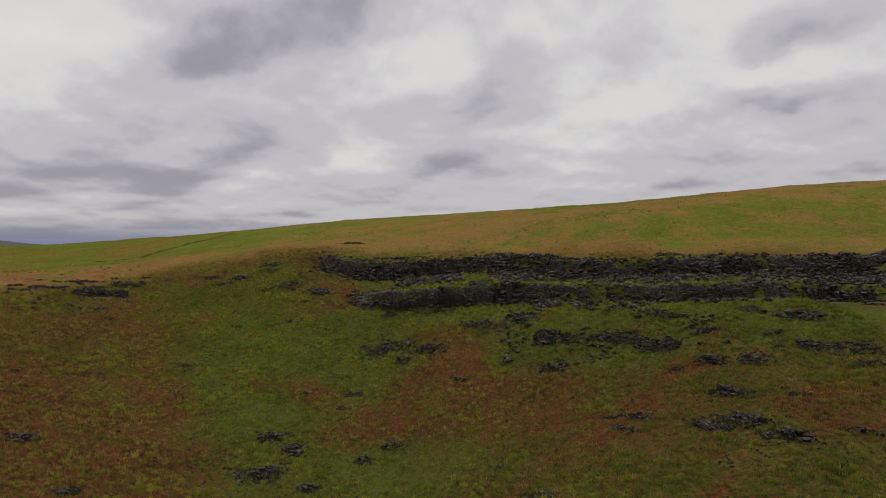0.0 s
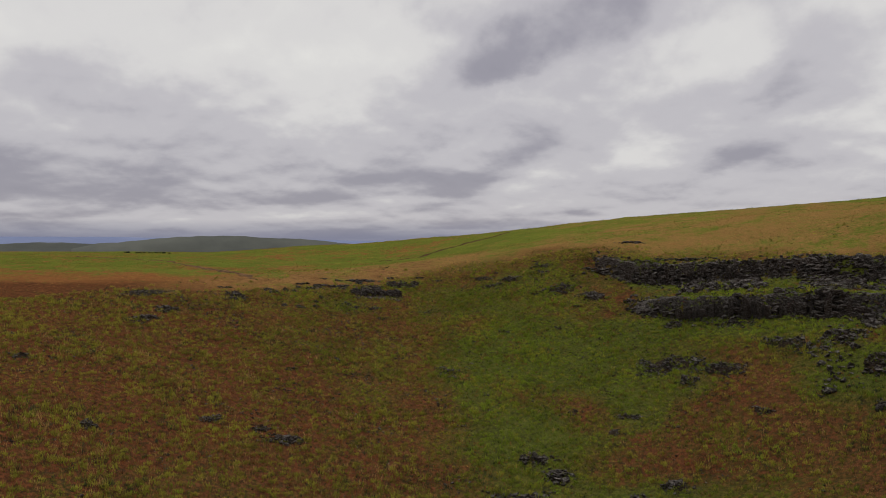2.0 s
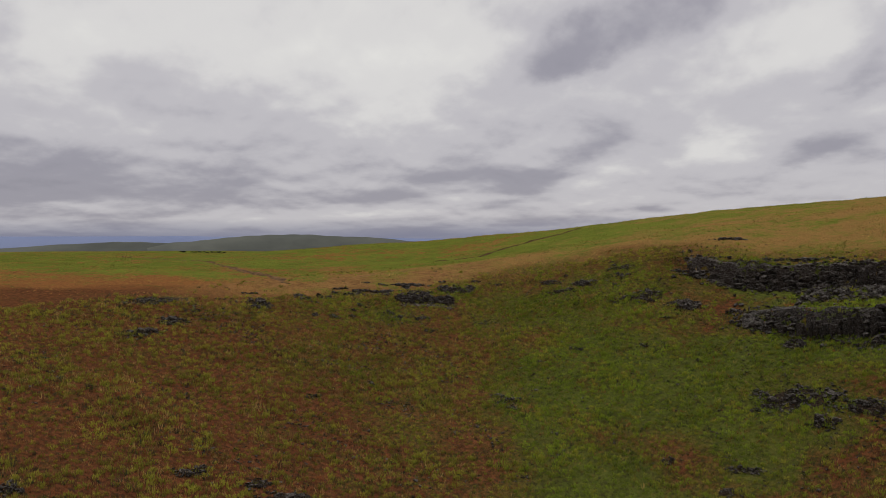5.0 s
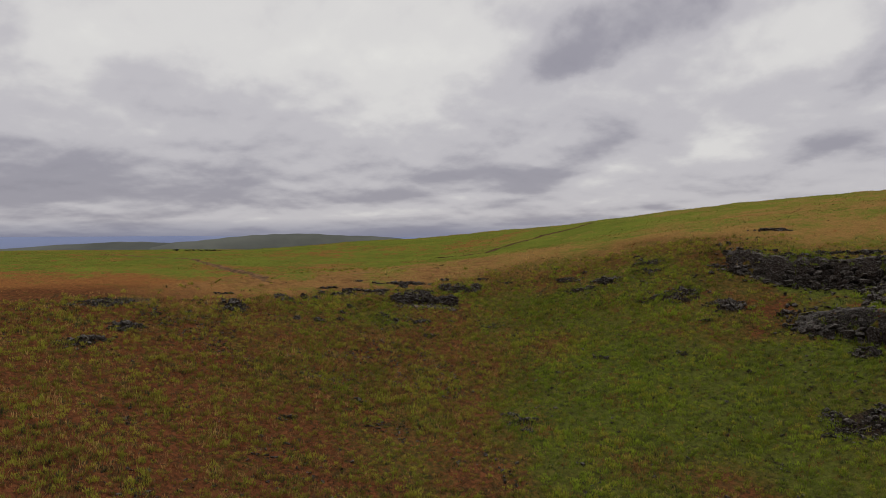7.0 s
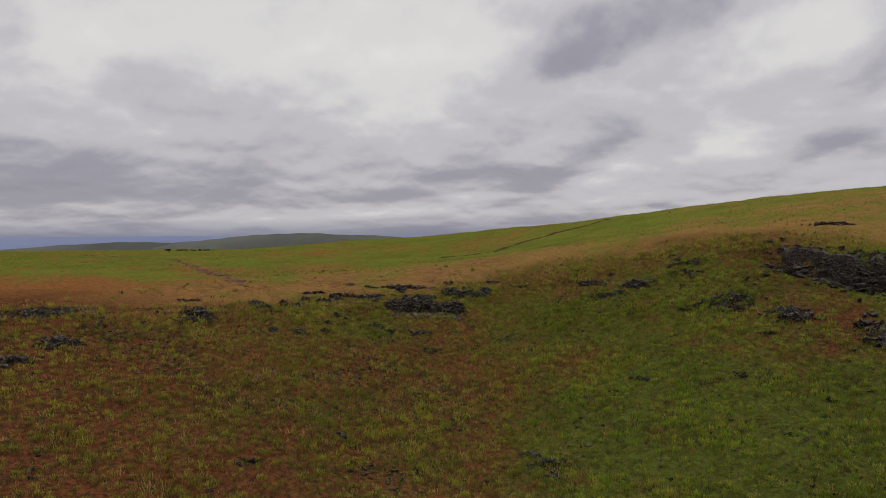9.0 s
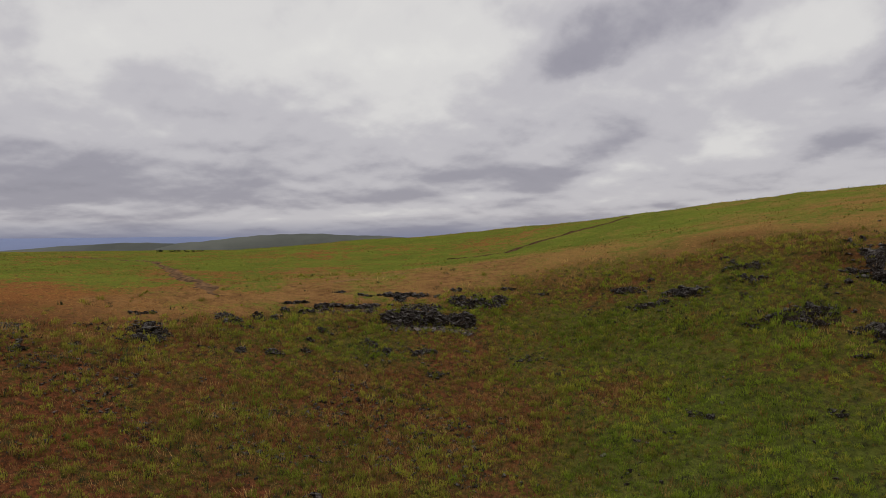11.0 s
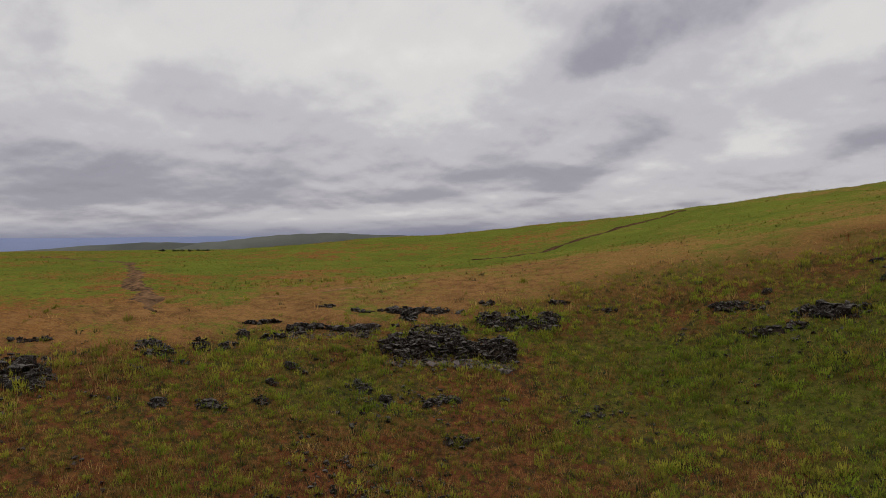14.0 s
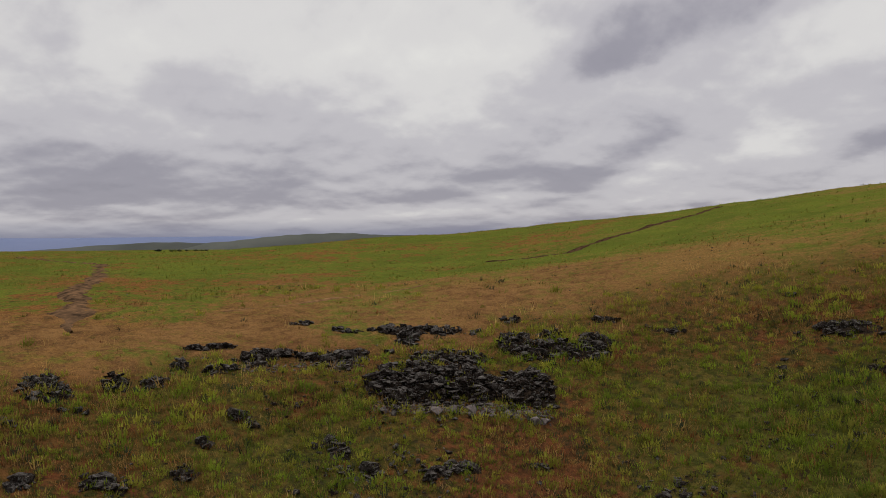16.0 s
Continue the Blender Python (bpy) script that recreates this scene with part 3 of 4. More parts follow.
PALES = [m_.copy() for m_ in BOULDERS[:4]]
for m_ in PALES:
    m_.materials.clear()
    m_.materials.append(PALE)
rng = random.Random(11)


def bedrock(parent, cx, cy, length, depth, turn, rise):
    """The rough bedrock between the rocks of an outcrop, gap shade in its colour; its rim dips under the turf."""
    n = max(6, min(26, int(length / 0.7)))
    m = max(5, min(20, int(depth / 0.6)))
    u, v = np.meshgrid(np.linspace(-0.98, 0.98, n), np.linspace(-0.98, 0.98, m))
    c, s = math.cos(radians(turn)), math.sin(radians(turn))
    x = cx + u * length / 2 * c - v * depth / 2 * s
    y = cy + u * length / 2 * s + v * depth / 2 * c
    r = np.sqrt(u * u + v * v) + 0.7 * relief(x, y, max(1.2, length * 0.16), 4.0)
    z = height(x, y) + rise * np.clip(1.05 - r, -0.6, 0.8) + 0.35 * relief(x, y, 0.9, 2.0) * np.clip(1.3 - r, 0, 1)
    verts = np.stack([x - cx, y - cy, z - float(height(cx, cy))], -1).reshape(-1, 3).tolist()
    faces = [(j * n + i, j * n + i + 1, (j + 1) * n + i + 1, (j + 1) * n + i) for j in range(m - 1) for i in range(n - 1)]
    ob = mesh_object("bedrock", verts, faces, SHADED_JOINTS, False)
    ob.parent = parent
    return ob


def add_rock(parent, me, x, y, z, size, turn, tip=12.0):
    ob = new("rock", me)
    ob.parent = parent
    o = parent.location
    s = size if isinstance(size, tuple) else (size, size * rng.uniform(0.8, 1.15), size * rng.uniform(0.8, 1.2))
    ob.matrix_basis = pose(x - o.x, y - o.y, z - o.z, rng.uniform(-tip, tip), rng.uniform(-tip, tip), turn) @ Matrix.Diagonal((*s, 1))
    return ob


def shape_arrays(meshes):
    out = []
    for me in meshes:
        co = np.array([v.co for v in me.vertices])
        out.append((co, [tuple(p.vertices) for p in me.polygons]))
    return out


CHIPS = [hull(160 + i, 0.56, 0.46, 0.34, 12, 0.15) for i in range(12)] + [hull(180 + i, 0.62, 0.5, 0.22, 12, 0.12) for i in range(8)]
SMALL = shape_arrays(CHIPS)


def small_rocks(name, parent, spots, seed, material=None):
    """Many small rocks joined into one mesh; spots are (x, y, z, size)."""
    r = random.Random(seed)
    o = parent.location if parent else Vector((0, 0, 0))
    verts, faces, k = [], [], 0
    for x, y, z, size in spots:
        co, fs = r.choice(SMALL)
        m = np.array(pose(0, 0, 0, r.uniform(-24, 24), r.uniform(-24, 24), r.uniform(0, 360)).to_3x3())
        p = (co * size * np.array((1, r.uniform(0.7, 1.2), r.uniform(0.7, 1.3)))) @ m.T + np.array((x - o.x, y - o.y, z - o.z))
        verts.append(p)
        faces += [tuple(i + k for i in f) for f in fs]
        k += len(co)
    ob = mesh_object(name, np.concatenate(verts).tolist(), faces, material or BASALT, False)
    if parent:
        ob.parent = parent
    return tagged(ob, kind="stuff")


def outcrop(x, y, length, depth, turn, rise):
    """A patch of dark basalt rocks breaking through the turf."""
    base = new("rock_outcrop")
    base.location = (x, y, float(height(x, y)))
    kind_ = "low" if rise < 0.9 else "rugged"
    tagged(base, f"{kind_} outcrop of broken dark basalt in grass", "rock outcrop", "basalt outcrops")
    c, s = math.cos(radians(turn)), math.sin(radians(turn))
    if length > 2.5:
        bedrock(base, x, y, length * 0.8, depth * 0.8, turn, 0.28 * rise)
    big_n = int(max(5, min(60, length * depth * (2.0 if length < 8 and rise > 1.2 else 0.9))))
    spots = []
    for k in range(big_n + int(max(14, min(620, length * depth * 8.0)))):
        a, r = rng.uniform(0, 2 * math.pi), math.sqrt(rng.random()) * (1.0 if k < big_n else 1.45)
        u, v = r * math.cos(a), r * math.sin(a)
        px, py = x + u * length / 2 * c - v * depth / 2 * s, y + u * length / 2 * s + v * depth / 2 * c
        if relief(px, py, max(1.0, length * 0.17), 4.0) + 0.5 > 1.12 - 0.58 * r:
            continue
        lift = float(height(px, py)) + 0.45 * rise * max(0.0, 1.0 - r) * rng.uniform(0.1, 1.1)
        if k < big_n:
            size = min(0.34 * rng.lognormvariate(0.35, 0.38), 1.0) * (1.15 - 0.35 * r) * (0.8 + 0.3 * min(rise, 1.6))
            me = rng.choice(SLABS) if rng.random() < 0.45 else rng.choice(BLOCKS)
            add_rock(base, me, px, py, lift + 0.12 * size, size * 1.2, rng.uniform(0, 360), 20)
        else:
            size = 0.22 + 0.5 * rng.random() ** 1.6
            spots.append((px, py, lift + 0.12 * size, size))
    if spots:
        small_rocks("rubble", base, spots, int(x * 7 + y))
    return base


outcrop(-12.6, 178.7, 16.5, 5.9, -25, 1.8)
outcrop(-9.3, 171.7, 3.6, 2.9, -27, 1.8)
outcrop(-3.1, 172.5, 8.8, 3.5, -31, 1.8)
outcrop(-13.9, 197.0, 4.0, 4.0, -22, 1.6)
outcrop(-1.3, 190.8, 10.1, 3.0, -36, 1.1)
outcrop(8.7, 174.9, 13.4, 5.4, -35, 1.8)
outcrop(17.1, 173.7, 8.8, 7.8, -36, 1.8)
outcrop(47.5, 133.1, 6.2, 2.7, -40, 1.5)
outcrop(41.7, 133.6, 3.4, 1.5, -43, 0.9)
outcrop(61.4, 139.7, 4.0, 2.0, -27, 0.9)
outcrop(70.0, 146.8, 9.9, 8.7, -20, 1.8)
outcrop(53.7, 129.9, 5.5, 4.5, -36, 1.8)
outcrop(63.9, 131.9, 8.9, 5.2, -27, 1.8)
outcrop(71.1, 128.8, 10.1, 5.4, -23, 1.8)
outcrop(69.7, 123.0, 6.5, 2.4, -23, 1.2)
outcrop(63.1, 154.1, 5.0, 4.4, -25, 1.0)
outcrop(21.3, 148.3, 6.9, 2.3, -38, 1.6)
outcrop(3.6, 156.7, 4.0, 1.4, -33, 1.0)
outcrop(-30.2, 164.7, 3.2, 1.6, 1, 1.1)
outcrop(-19.5, 163.6, 4.6, 1.5, -13, 0.8)
outcrop(-21.3, 158.3, 3.2, 1.5, -9, 1.0)
outcrop(45.8, 120.7, 7.4, 3.5, -45, 1.8)
outcrop(43.7, 110.6, 8.9, 4.5, -46, 1.8)
outcrop(47.8, 103.3, 6.3, 3.3, -39, 1.8)
outcrop(54.8, 115.7, 3.0, 1.4, -35, 0.8)
outcrop(39.1, 111.9, 6.2, 1.9, -51, 1.0)
outcrop(28.4, 119.8, 5.7, 1.7, -53, 0.6)
outcrop(31.6, 121.7, 7.0, 2.0, -54, 1.1)
outcrop(27.5, 125.7, 3.0, 1.1, -52, 0.7)
outcrop(-33.1, 136.1, 10.1, 5.4, 26, 1.8)
outcrop(-28.6, 144.4, 4.6, 4.5, 9, 1.8)
outcrop(-33.8, 148.2, 7.1, 2.5, 15, 1.6)
outcrop(-15.1, 140.2, 4.1, 2.2, -19, 1.5)
outcrop(-9.5, 142.3, 4.9, 2.6, -27, 1.8)
outcrop(-23.7, 131.9, 5.3, 2.3, 3, 1.5)
outcrop(-70.3, 124.2, 6.6, 3.0, 70, 1.5)
outcrop(-55.8, 112.0, 5.9, 1.9, 66, 1.1)
outcrop(10.2, 122.5, 3.5, 2.0, -45, 1.1)
outcrop(14.3, 108.5, 6.3, 1.9, -48, 1.0)
outcrop(57.7, 101.7, 5.4, 1.9, -27, 1.0)
outcrop(-43.8, 213.0, 10.0, 3.4, -0, 1.4)
outcrop(-34.6, 210.7, 6.4, 2.9, 12, 1.6)
outcrop(-52.1, 228.4, 5.7, 2.3, -12, 1.0)
outcrop(-29.3, 245.9, 7.5, 2.0, -0, 0.6)
outcrop(-14.4, 228.1, 12.3, 2.0, -9, 0.8)
outcrop(60.0, 202.2, 9.5, 2.0, -22, 0.5)
outcrop(-74.4, 123.9, 5.4, 1.7, 75, 0.8)
outcrop(-69.4, 125.5, 4.8, 2.1, 73, 1.1)
outcrop(-79.9, 118.6, 5.9, 1.7, 78, 0.8)
outcrop(-107.5, 106.7, 3.7, 2.0, 88, 0.9)
outcrop(-84.7, 97.5, 3.2, 1.8, 87, 1.0)
outcrop(-59.0, 173.8, 4.6, 2.4, 11, 0.5)
outcrop(-119.3, 145.3, 7.5, 2.9, 77, 1.0)
outcrop(-121.9, 155.0, 3.9, 3.6, 74, 1.1)
outcrop(-42.9, 214.3, 7.6, 2.7, 1, 1.3)
outcrop(-35.2, 211.8, 4.7, 2.0, 11, 1.3)
outcrop(-37.5, 206.1, 2.2, 0.8, 7, 0.6)
outcrop(-119.9, 178.5, 5.9, 5.2, 66, 1.8)
outcrop(-121.0, 154.7, 7.2, 3.3, 77, 1.4)
outcrop(-119.0, 147.2, 5.1, 1.9, 79, 0.9)
outcrop(-132.5, 161.1, 11.8, 4.0, 74, 0.6)
outcrop(-130.0, 166.8, 3.0, 1.4, 72, 0.4)
outcrop(-127.2, 184.7, 4.2, 1.4, 63, 0.3)
outcrop(-87.1, 195.9, 2.8, 1.3, 44, 0.7)
outcrop(-62.0, 175.1, 3.2, 1.2, 13, 0.4)
outcrop(-58.0, 171.5, 2.1, 0.8, 13, 0.6)
outcrop(-87.2, 153.5, 2.2, 1.2, 72, 0.7)
outcrop(-83.7, 165.9, 2.4, 1.0, 62, 0.6)
outcrop(-40.3, 196.0, 2.5, 1.3, 3, 0.9)
outcrop(-29.7, 192.9, 1.6, 0.7, -1, 0.5)
outcrop(-53.7, 195.8, 3.5, 1.2, -11, 0.7)
outcrop(-121.8, 169.8, 1.5, 1.1, 71, 0.4)
outcrop(-123.3, 163.1, 1.9, 1.6, 74, 0.6)
outcrop(-69.7, 228.0, 6.4, 2.2, -12, 1.2)
outcrop(-59.8, 223.7, 7.7, 2.7, -21, 1.6)
outcrop(-65.5, 221.5, 5.3, 1.7, -17, 0.9)
outcrop(-62.8, 222.0, 1.9, 1.0, -20, 0.6)
outcrop(-51.1, 224.0, 6.5, 2.2, -16, 0.9)
outcrop(-54.5, 230.8, 1.6, 1.0, -16, 0.6)
outcrop(-55.9, 233.6, 1.4, 1.0, -26, 0.5)
outcrop(-51.9, 219.7, 1.7, 0.8, -18, 0.5)
outcrop(-74.2, 234.5, 1.7, 0.8, -9, 0.4)
outcrop(-66.3, 230.6, 2.1, 0.8, -17, 0.4)
outcrop(-69.5, 228.1, 5.4, 1.8, -14, 0.7)
outcrop(-91.1, 200.9, 2.3, 0.8, 45, 0.4)
outcrop(-84.3, 226.8, 3.2, 1.1, 11, 0.3)
outcrop(-115.1, 214.3, 2.8, 1.3, 40, 0.4)
outcrop(-109.4, 214.6, 3.2, 1.1, 39, 0.3)


def jumble(points, width, rise, dense=1.0, pale=0, label="jumble of jointed dark basalt blocks in dry grass", whole=0.40):
    """A band of broken basalt along a line on the plan: bedrock that steps up, blocks on it and rubble at its edges."""
    r = random.Random(int(points[0][0] * 13 + points[0][1] * 7))
    path = np.array(points, float)
    cum = np.concatenate([[0], np.cumsum(np.hypot(*np.diff(path, axis=0).T))])
    total = cum[-1]
    mx, my = float(np.interp(total / 2, cum, path[:, 0])), float(np.interp(total / 2, cum, path[:, 1]))
    base = new("rock_outcrop")
    base.location = (mx, my, float(height(mx, my)))
    tagged(base, label, "rock outcrop", "basalt outcrops")

    def at(u, v):
        """The place u metres along the line and v metres behind it."""
        u = np.asarray(u, float)
        x, y = np.interp(u, cum, path[:, 0]), np.interp(u, cum, path[:, 1])
        dx = np.interp(u + 0.6, cum, path[:, 0]) - np.interp(u - 0.6, cum, path[:, 0])
        dy = np.interp(u + 0.6, cum, path[:, 1]) - np.interp(u - 0.6, cum, path[:, 1])
        n = np.hypot(dx, dy) + 1e-6
        return x - dy / n * v, y + dx / n * v

    def bulk(u, v):
        """1 in the middle of the band, 0 at its ragged rim."""
        x, y = at(u, v)
        end = np.minimum(np.minimum(u, total - u) / (0.45 * width) + 0.35, 1.0)
        half = width / 2 * end * (1.0 + 1.5 * relief(x, y, 3.4, 4.0) + 1.0 * relief(x, y, 1.2, 14.0))
        holes = ease((whole - relief(x, y, 2.3, 24.0)) / 0.12)
        return np.clip(1.15 - np.abs(v) / np.maximum(half, 0.05), 0, 1) * holes

    n, m = max(5, int(total / 0.45)), max(5, int(width * 1.5 / 0.4))
    gu, gv = np.meshgrid(np.linspace(0, total, n), np.linspace(-0.75 * width, 0.75 * width, m))
    x, y = at(gu, gv)
    body = bulk(gu, gv)
    step = np.floor((0.5 + relief(x, y, 1.8, 44.0) + 0.35 * gv / width) * 5) / 5
    z = height(x, y) + rise * (0.10 + 0.35 * step) * ease(body * 1.8) - 0.45 * (1 - ease(body * 2.2)) + 0.30 * relief(x, y, 0.6, 46.0) * ease(body * 2)
    o = base.location
    verts = np.stack([x - o.x, y - o.y, z - o.z], -1).reshape(-1, 3).tolist()
    # bed between the blocks, its near-black colour holds the shade of the gaps
    rock_bed = mesh_object("bedrock", verts, [(j * n + i, j * n + i + 1, (j + 1) * n + i + 1, (j + 1) * n + i) for j in range(m - 1) for i in range(n - 1)], SHADED_JOINTS, False)
    rock_bed.parent = base
    area_ = total * width
    spots, big = [], 0
    for k in range(int(area_ * 15 * dense) + 10):
        u, v = r.uniform(0, total), r.uniform(-0.75, 0.75) * width
        f = float(bulk(u, v))
        if f < 0.06 * r.random():
            continue
        px, py = (float(q) for q in at(u, v))
        lift = float(height(px, py)) + rise * (0.12 + 0.46 * r.random() + 0.14 * v / width) * min(1.0, 1.3 * f)
        if f > 0.3 and big < 70 and r.random() < 0.14:
            big += 1
            size = min(0.42 * r.lognormvariate(0.3, 0.35), 1.05)
            add_rock(base, r.choice(SLABS + BLOCKS), px, py, lift, (size * 1.25, size, size * 0.8), r.uniform(-40, 40) + 35, 16)
        else:
            size = 0.20 + 0.55 * r.random() ** 1.8
            spots.append((px, py, lift + (0.05 if f > 0.3 else -0.04), size))
    small_rocks("rubble", base, spots, int(abs(mx * 5 + my)))
    if pale:
        chips = []
        for k in range(pale * 14):
            u, v = r.uniform(0.02, 0.98) * total, -width * r.uniform(0.36, 0.66)
            px, py = (float(q) for q in at(u, v))
            size = 0.10 + 0.24 * r.random() ** 2
            chips.append((px, py, float(height(px, py)) + 0.02, size))
        small_rocks("scree", base, chips, 77 + pale, PALE)
    for k in range(pale // 4):
        u, v = r.uniform(0.05, 0.95) * total, -width * r.uniform(0.50, 0.68)
        px, py = (float(q) for q in at(u, v))
        add_rock(base, r.choice(PALES), px, py, float(height(px, py)) + 0.02, 0.25 + 0.85 * r.random() ** 4, r.uniform(0, 360))
    return base


jumble([(-101.2, 205.4), (-98.6, 207.5), (-95.5, 209.6), (-92.2, 211.4), (-88.8, 212.8)], 5.2, 1.5, 1.2, 60, "rugged mass of dark basalt over pale scree")
jumble([(-101.1, 212.1), (-99.1, 213.2), (-97.7, 214.9), (-95.4, 215.5)], 2.2, 0.75)
jumble([(-96.0, 217.8), (-93.6, 219.8), (-91.4, 221.2), (-89.4, 221.4), (-87.2, 222.0)], 4.4, 1.05, 1.1)
jumble([(-107.2, 216.1), (-104.6, 217.2), (-103.1, 218.6), (-101.7, 220.3), (-99.3, 221.2)], 1.5, 0.68, 1.0, 0, "thin curved rib of dark basalt in grass")
jumble([(-104.5, 216.5), (-103.0, 214.3)], 1.4, 0.52)
jumble([(-112.0, 203.6), (-109.9, 205.6), (-107.6, 208.0), (-104.4, 210.2)], 4.2, 0.75, 1.2, 12, "broad low jumble of broken dark basalt")
jumble([(-117.3, 202.3), (-115.8, 203.6), (-114.2, 205.2)], 1.4, 0.6)
jumble([(-115.8, 200.3), (-113.3, 199.0)], 1.7, 0.6)
jumble([(-111.9, 199.8), (-110.6, 201.7)], 1.4, 0.45)
jumble([(-119.4, 190.6), (-117.2, 190.9), (-115.0, 189.4)], 2.4, 0.68)
jumble([(-115.5, 193.8), (-114.1, 194.5)], 1.7, 1.1, 1.0, 0, "rounded hump of dark basalt in grass")
jumble([(-113.7, 195.5), (-113.1, 197.1)], 1.0, 0.45)
jumble([(-106.1, 196.7), (-103.6, 196.5)], 1.3, 0.38)
jumble([(-106.6, 185.6), (-105.4, 186.5), (-104.2, 187.0)], 1.8, 0.52)
jumble([(-105.0, 192.8), (-104.2, 193.2)], 1.0, 0.45)
jumble([(-103.8, 190.3), (-102.4, 189.7)], 0.9, 0.3)
jumble([(-113.7, 189.0), (-112.5, 190.2)], 0.9, 0.3)
jumble([(-115.2, 185.6), (-113.8, 186.4)], 1.1, 0.38)
jumble([(-108.8, 183.0), (-107.6, 183.6)], 1.1, 0.38)
jumble([(-99.5, 198.1), (-97.3, 198.3)], 1.3, 0.38)
jumble([(-95.8, 197.9), (-94.5, 197.7)], 0.9, 0.3)
jumble([(-92.3, 199.2), (-91.4, 200.8), (-90.2, 202.3)], 0.9, 0.3)
jumble([(-87.2, 204.8), (-86.0, 205.4)], 0.9, 0.3)
jumble([(-98.9, 224.6), (-97.4, 225.8)], 1.3, 0.52)
jumble([(-90.8, 227.5), (-88.5, 227.5)], 1.2, 0.45)
# ribs on top of the upper ledge
jumble([(-27.7, 226.2), (-22.3, 226.9), (-16.3, 228.9), (-10.0, 225.7)], 1.7, 0.7, 0.8, 0, "thin rib of dark basalt above the ledge")
jumble([(-4.5, 220.1), (2.8, 215.9), (9.1, 212.4)], 2.2, 0.8, 0.8, 0, "thin rib of dark basalt above the ledge")
jumble([(20.0, 197.0), (26.0, 195.0), (36.0, 191.5), (42.0, 191.0)], 3.0, 0.8, 0.8, 0, "broken basalt on the grassy shelf between ledges", 0.2)
# the long train of blocks below the ledges
TRAIN = "curved train of tumbled basalt blocks on the green slope"
jumble([(19.3, 161.8), (23.2, 160.3), (26.6, 156.3), (30.2, 156.5), (32.7, 154.5)], 3.4, 1.0, 0.8, 0, TRAIN, 0.22)
jumble([(32.7, 154.5), (35.9, 151.5), (38.4, 146.9), (41.0, 143.3), (43.6, 142.9), (46.7, 144.2), (50.1, 145.0), (53.7, 145.3)], 4.0, 1.1, 0.8, 0, TRAIN, 0.26)
jumble([(41.0, 160.1), (44.6, 160.3), (46.0, 155.4), (49.4, 153.8)], 3.0, 1.0, 0.9, 0, TRAIN, 0.26)
jumble([(59.4, 139.9), (62.6, 139.5)], 2.0, 0.75)


def cliff(line, x0, x1, label, seed, pillars):
    """A ledge of jointed basalt: pillars and stacked blocks at its face, rubble along its rim and at its foot."""
    r = random.Random(seed)
    xm = (x0 + x1) / 2
    base = new("basalt_cliff")
    base.location = (xm, float(ledge_y(line, xm)), float(land(xm, ledge_y(line, xm))) - 2)
    tagged(base, label, "cliff", "basalt ledges")
    n, m = int((x1 - x0) / 0.9), 12
    u, v = np.meshgrid(np.linspace(x0, x1, n), np.linspace(-3.0, 3.4, m))
    yy = ledge_y(line, u) + v
    broken = ease((relief(u, yy, 15.0, 21.0 + seed) + 0.42 + 0.7 * relief(u, yy, 3.0, 3.0)) / 0.16)
    rim = (1 - ease((np.abs(v - 0.2) - 1.7) / 1.4)) * broken
    ends = ease((u - x0) / 4) * ease((x1 - u) / 2)
    z = height(u, yy) + 0.25 * rim * ends + 1.0 * relief(u, yy, 1.3, 2.0) * rim - 0.6 * (1 - rim * ends)
    o = base.location
    verts = np.stack([u - o.x, yy - o.y, z - o.z], -1).reshape(-1, 3).tolist()
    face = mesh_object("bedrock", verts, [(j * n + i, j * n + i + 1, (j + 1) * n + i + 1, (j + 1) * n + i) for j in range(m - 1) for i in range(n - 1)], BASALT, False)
    face.parent = base
    x, spots = x0, []
    while x < x1:
        w = r.uniform(0.9, 1.9)
        yc = float(ledge_y(line, x))
        gap = float(relief(x, yc, 15.0, 21.0 + seed))
        wave = 3.2 * float(relief(x, yc, 8.0, 33.0 + seed)) + 0.9 * float(relief(x, yc, 2.2, 37.0))
        top, foot = float(land(x, yc + 2.0)), float(land(x, yc - 2.2))
        h = max(0.8, top - foot) * min(1.0, (x - x0) / 26 + 0.15) * (0.84 + 0.95 * float(relief(x, yc, 5.0, 57.0 + seed)))
        if gap + 0.6 * float(relief(x, yc, 3.5, 59.0)) > -0.26:
            if r.random() < pillars and gap > -0.3:
                hh = h * r.uniform(0.75, 1.0)
                add_rock(base, r.choice(COLUMNS), x, yc - 1.2 + wave + r.uniform(-0.25, 0.25), foot + hh * 0.42, (w * 1.2, w * 1.2, hh * 0.58), r.uniform(-25, 25), 4)
            else:
                zz, back = foot - 0.2, 0.0
                while zz < foot + h * r.uniform(0.6, 1.0):
                    hh = r.uniform(0.6, 1.35)
                    add_rock(base, r.choice(BLOCKS), x + r.uniform(-0.4, 0.4), yc - 1.7 + wave + back + r.uniform(-0.5, 0.5), zz + hh / 2, (w * r.uniform(0.7, 1.3), w * 1.1, hh * 1.25), r.uniform(-35, 35), 12)
                    zz += hh * 0.85
                    back += 0.5 * hh
        for q in range(16 if gap > -0.4 else 8):
            d = r.gauss(0.2, 2.4)
            yy, xx = yc + wave + d, x + r.uniform(-0.9, 0.9)
            sz = 0.3 + 0.8 * r.random() ** 2
            spots.append((xx, yy, float(height(xx, yy)) + 0.25 * sz, sz))
        x += w * 0.85
    small_rocks("rubble", base, spots, seed)
    return base


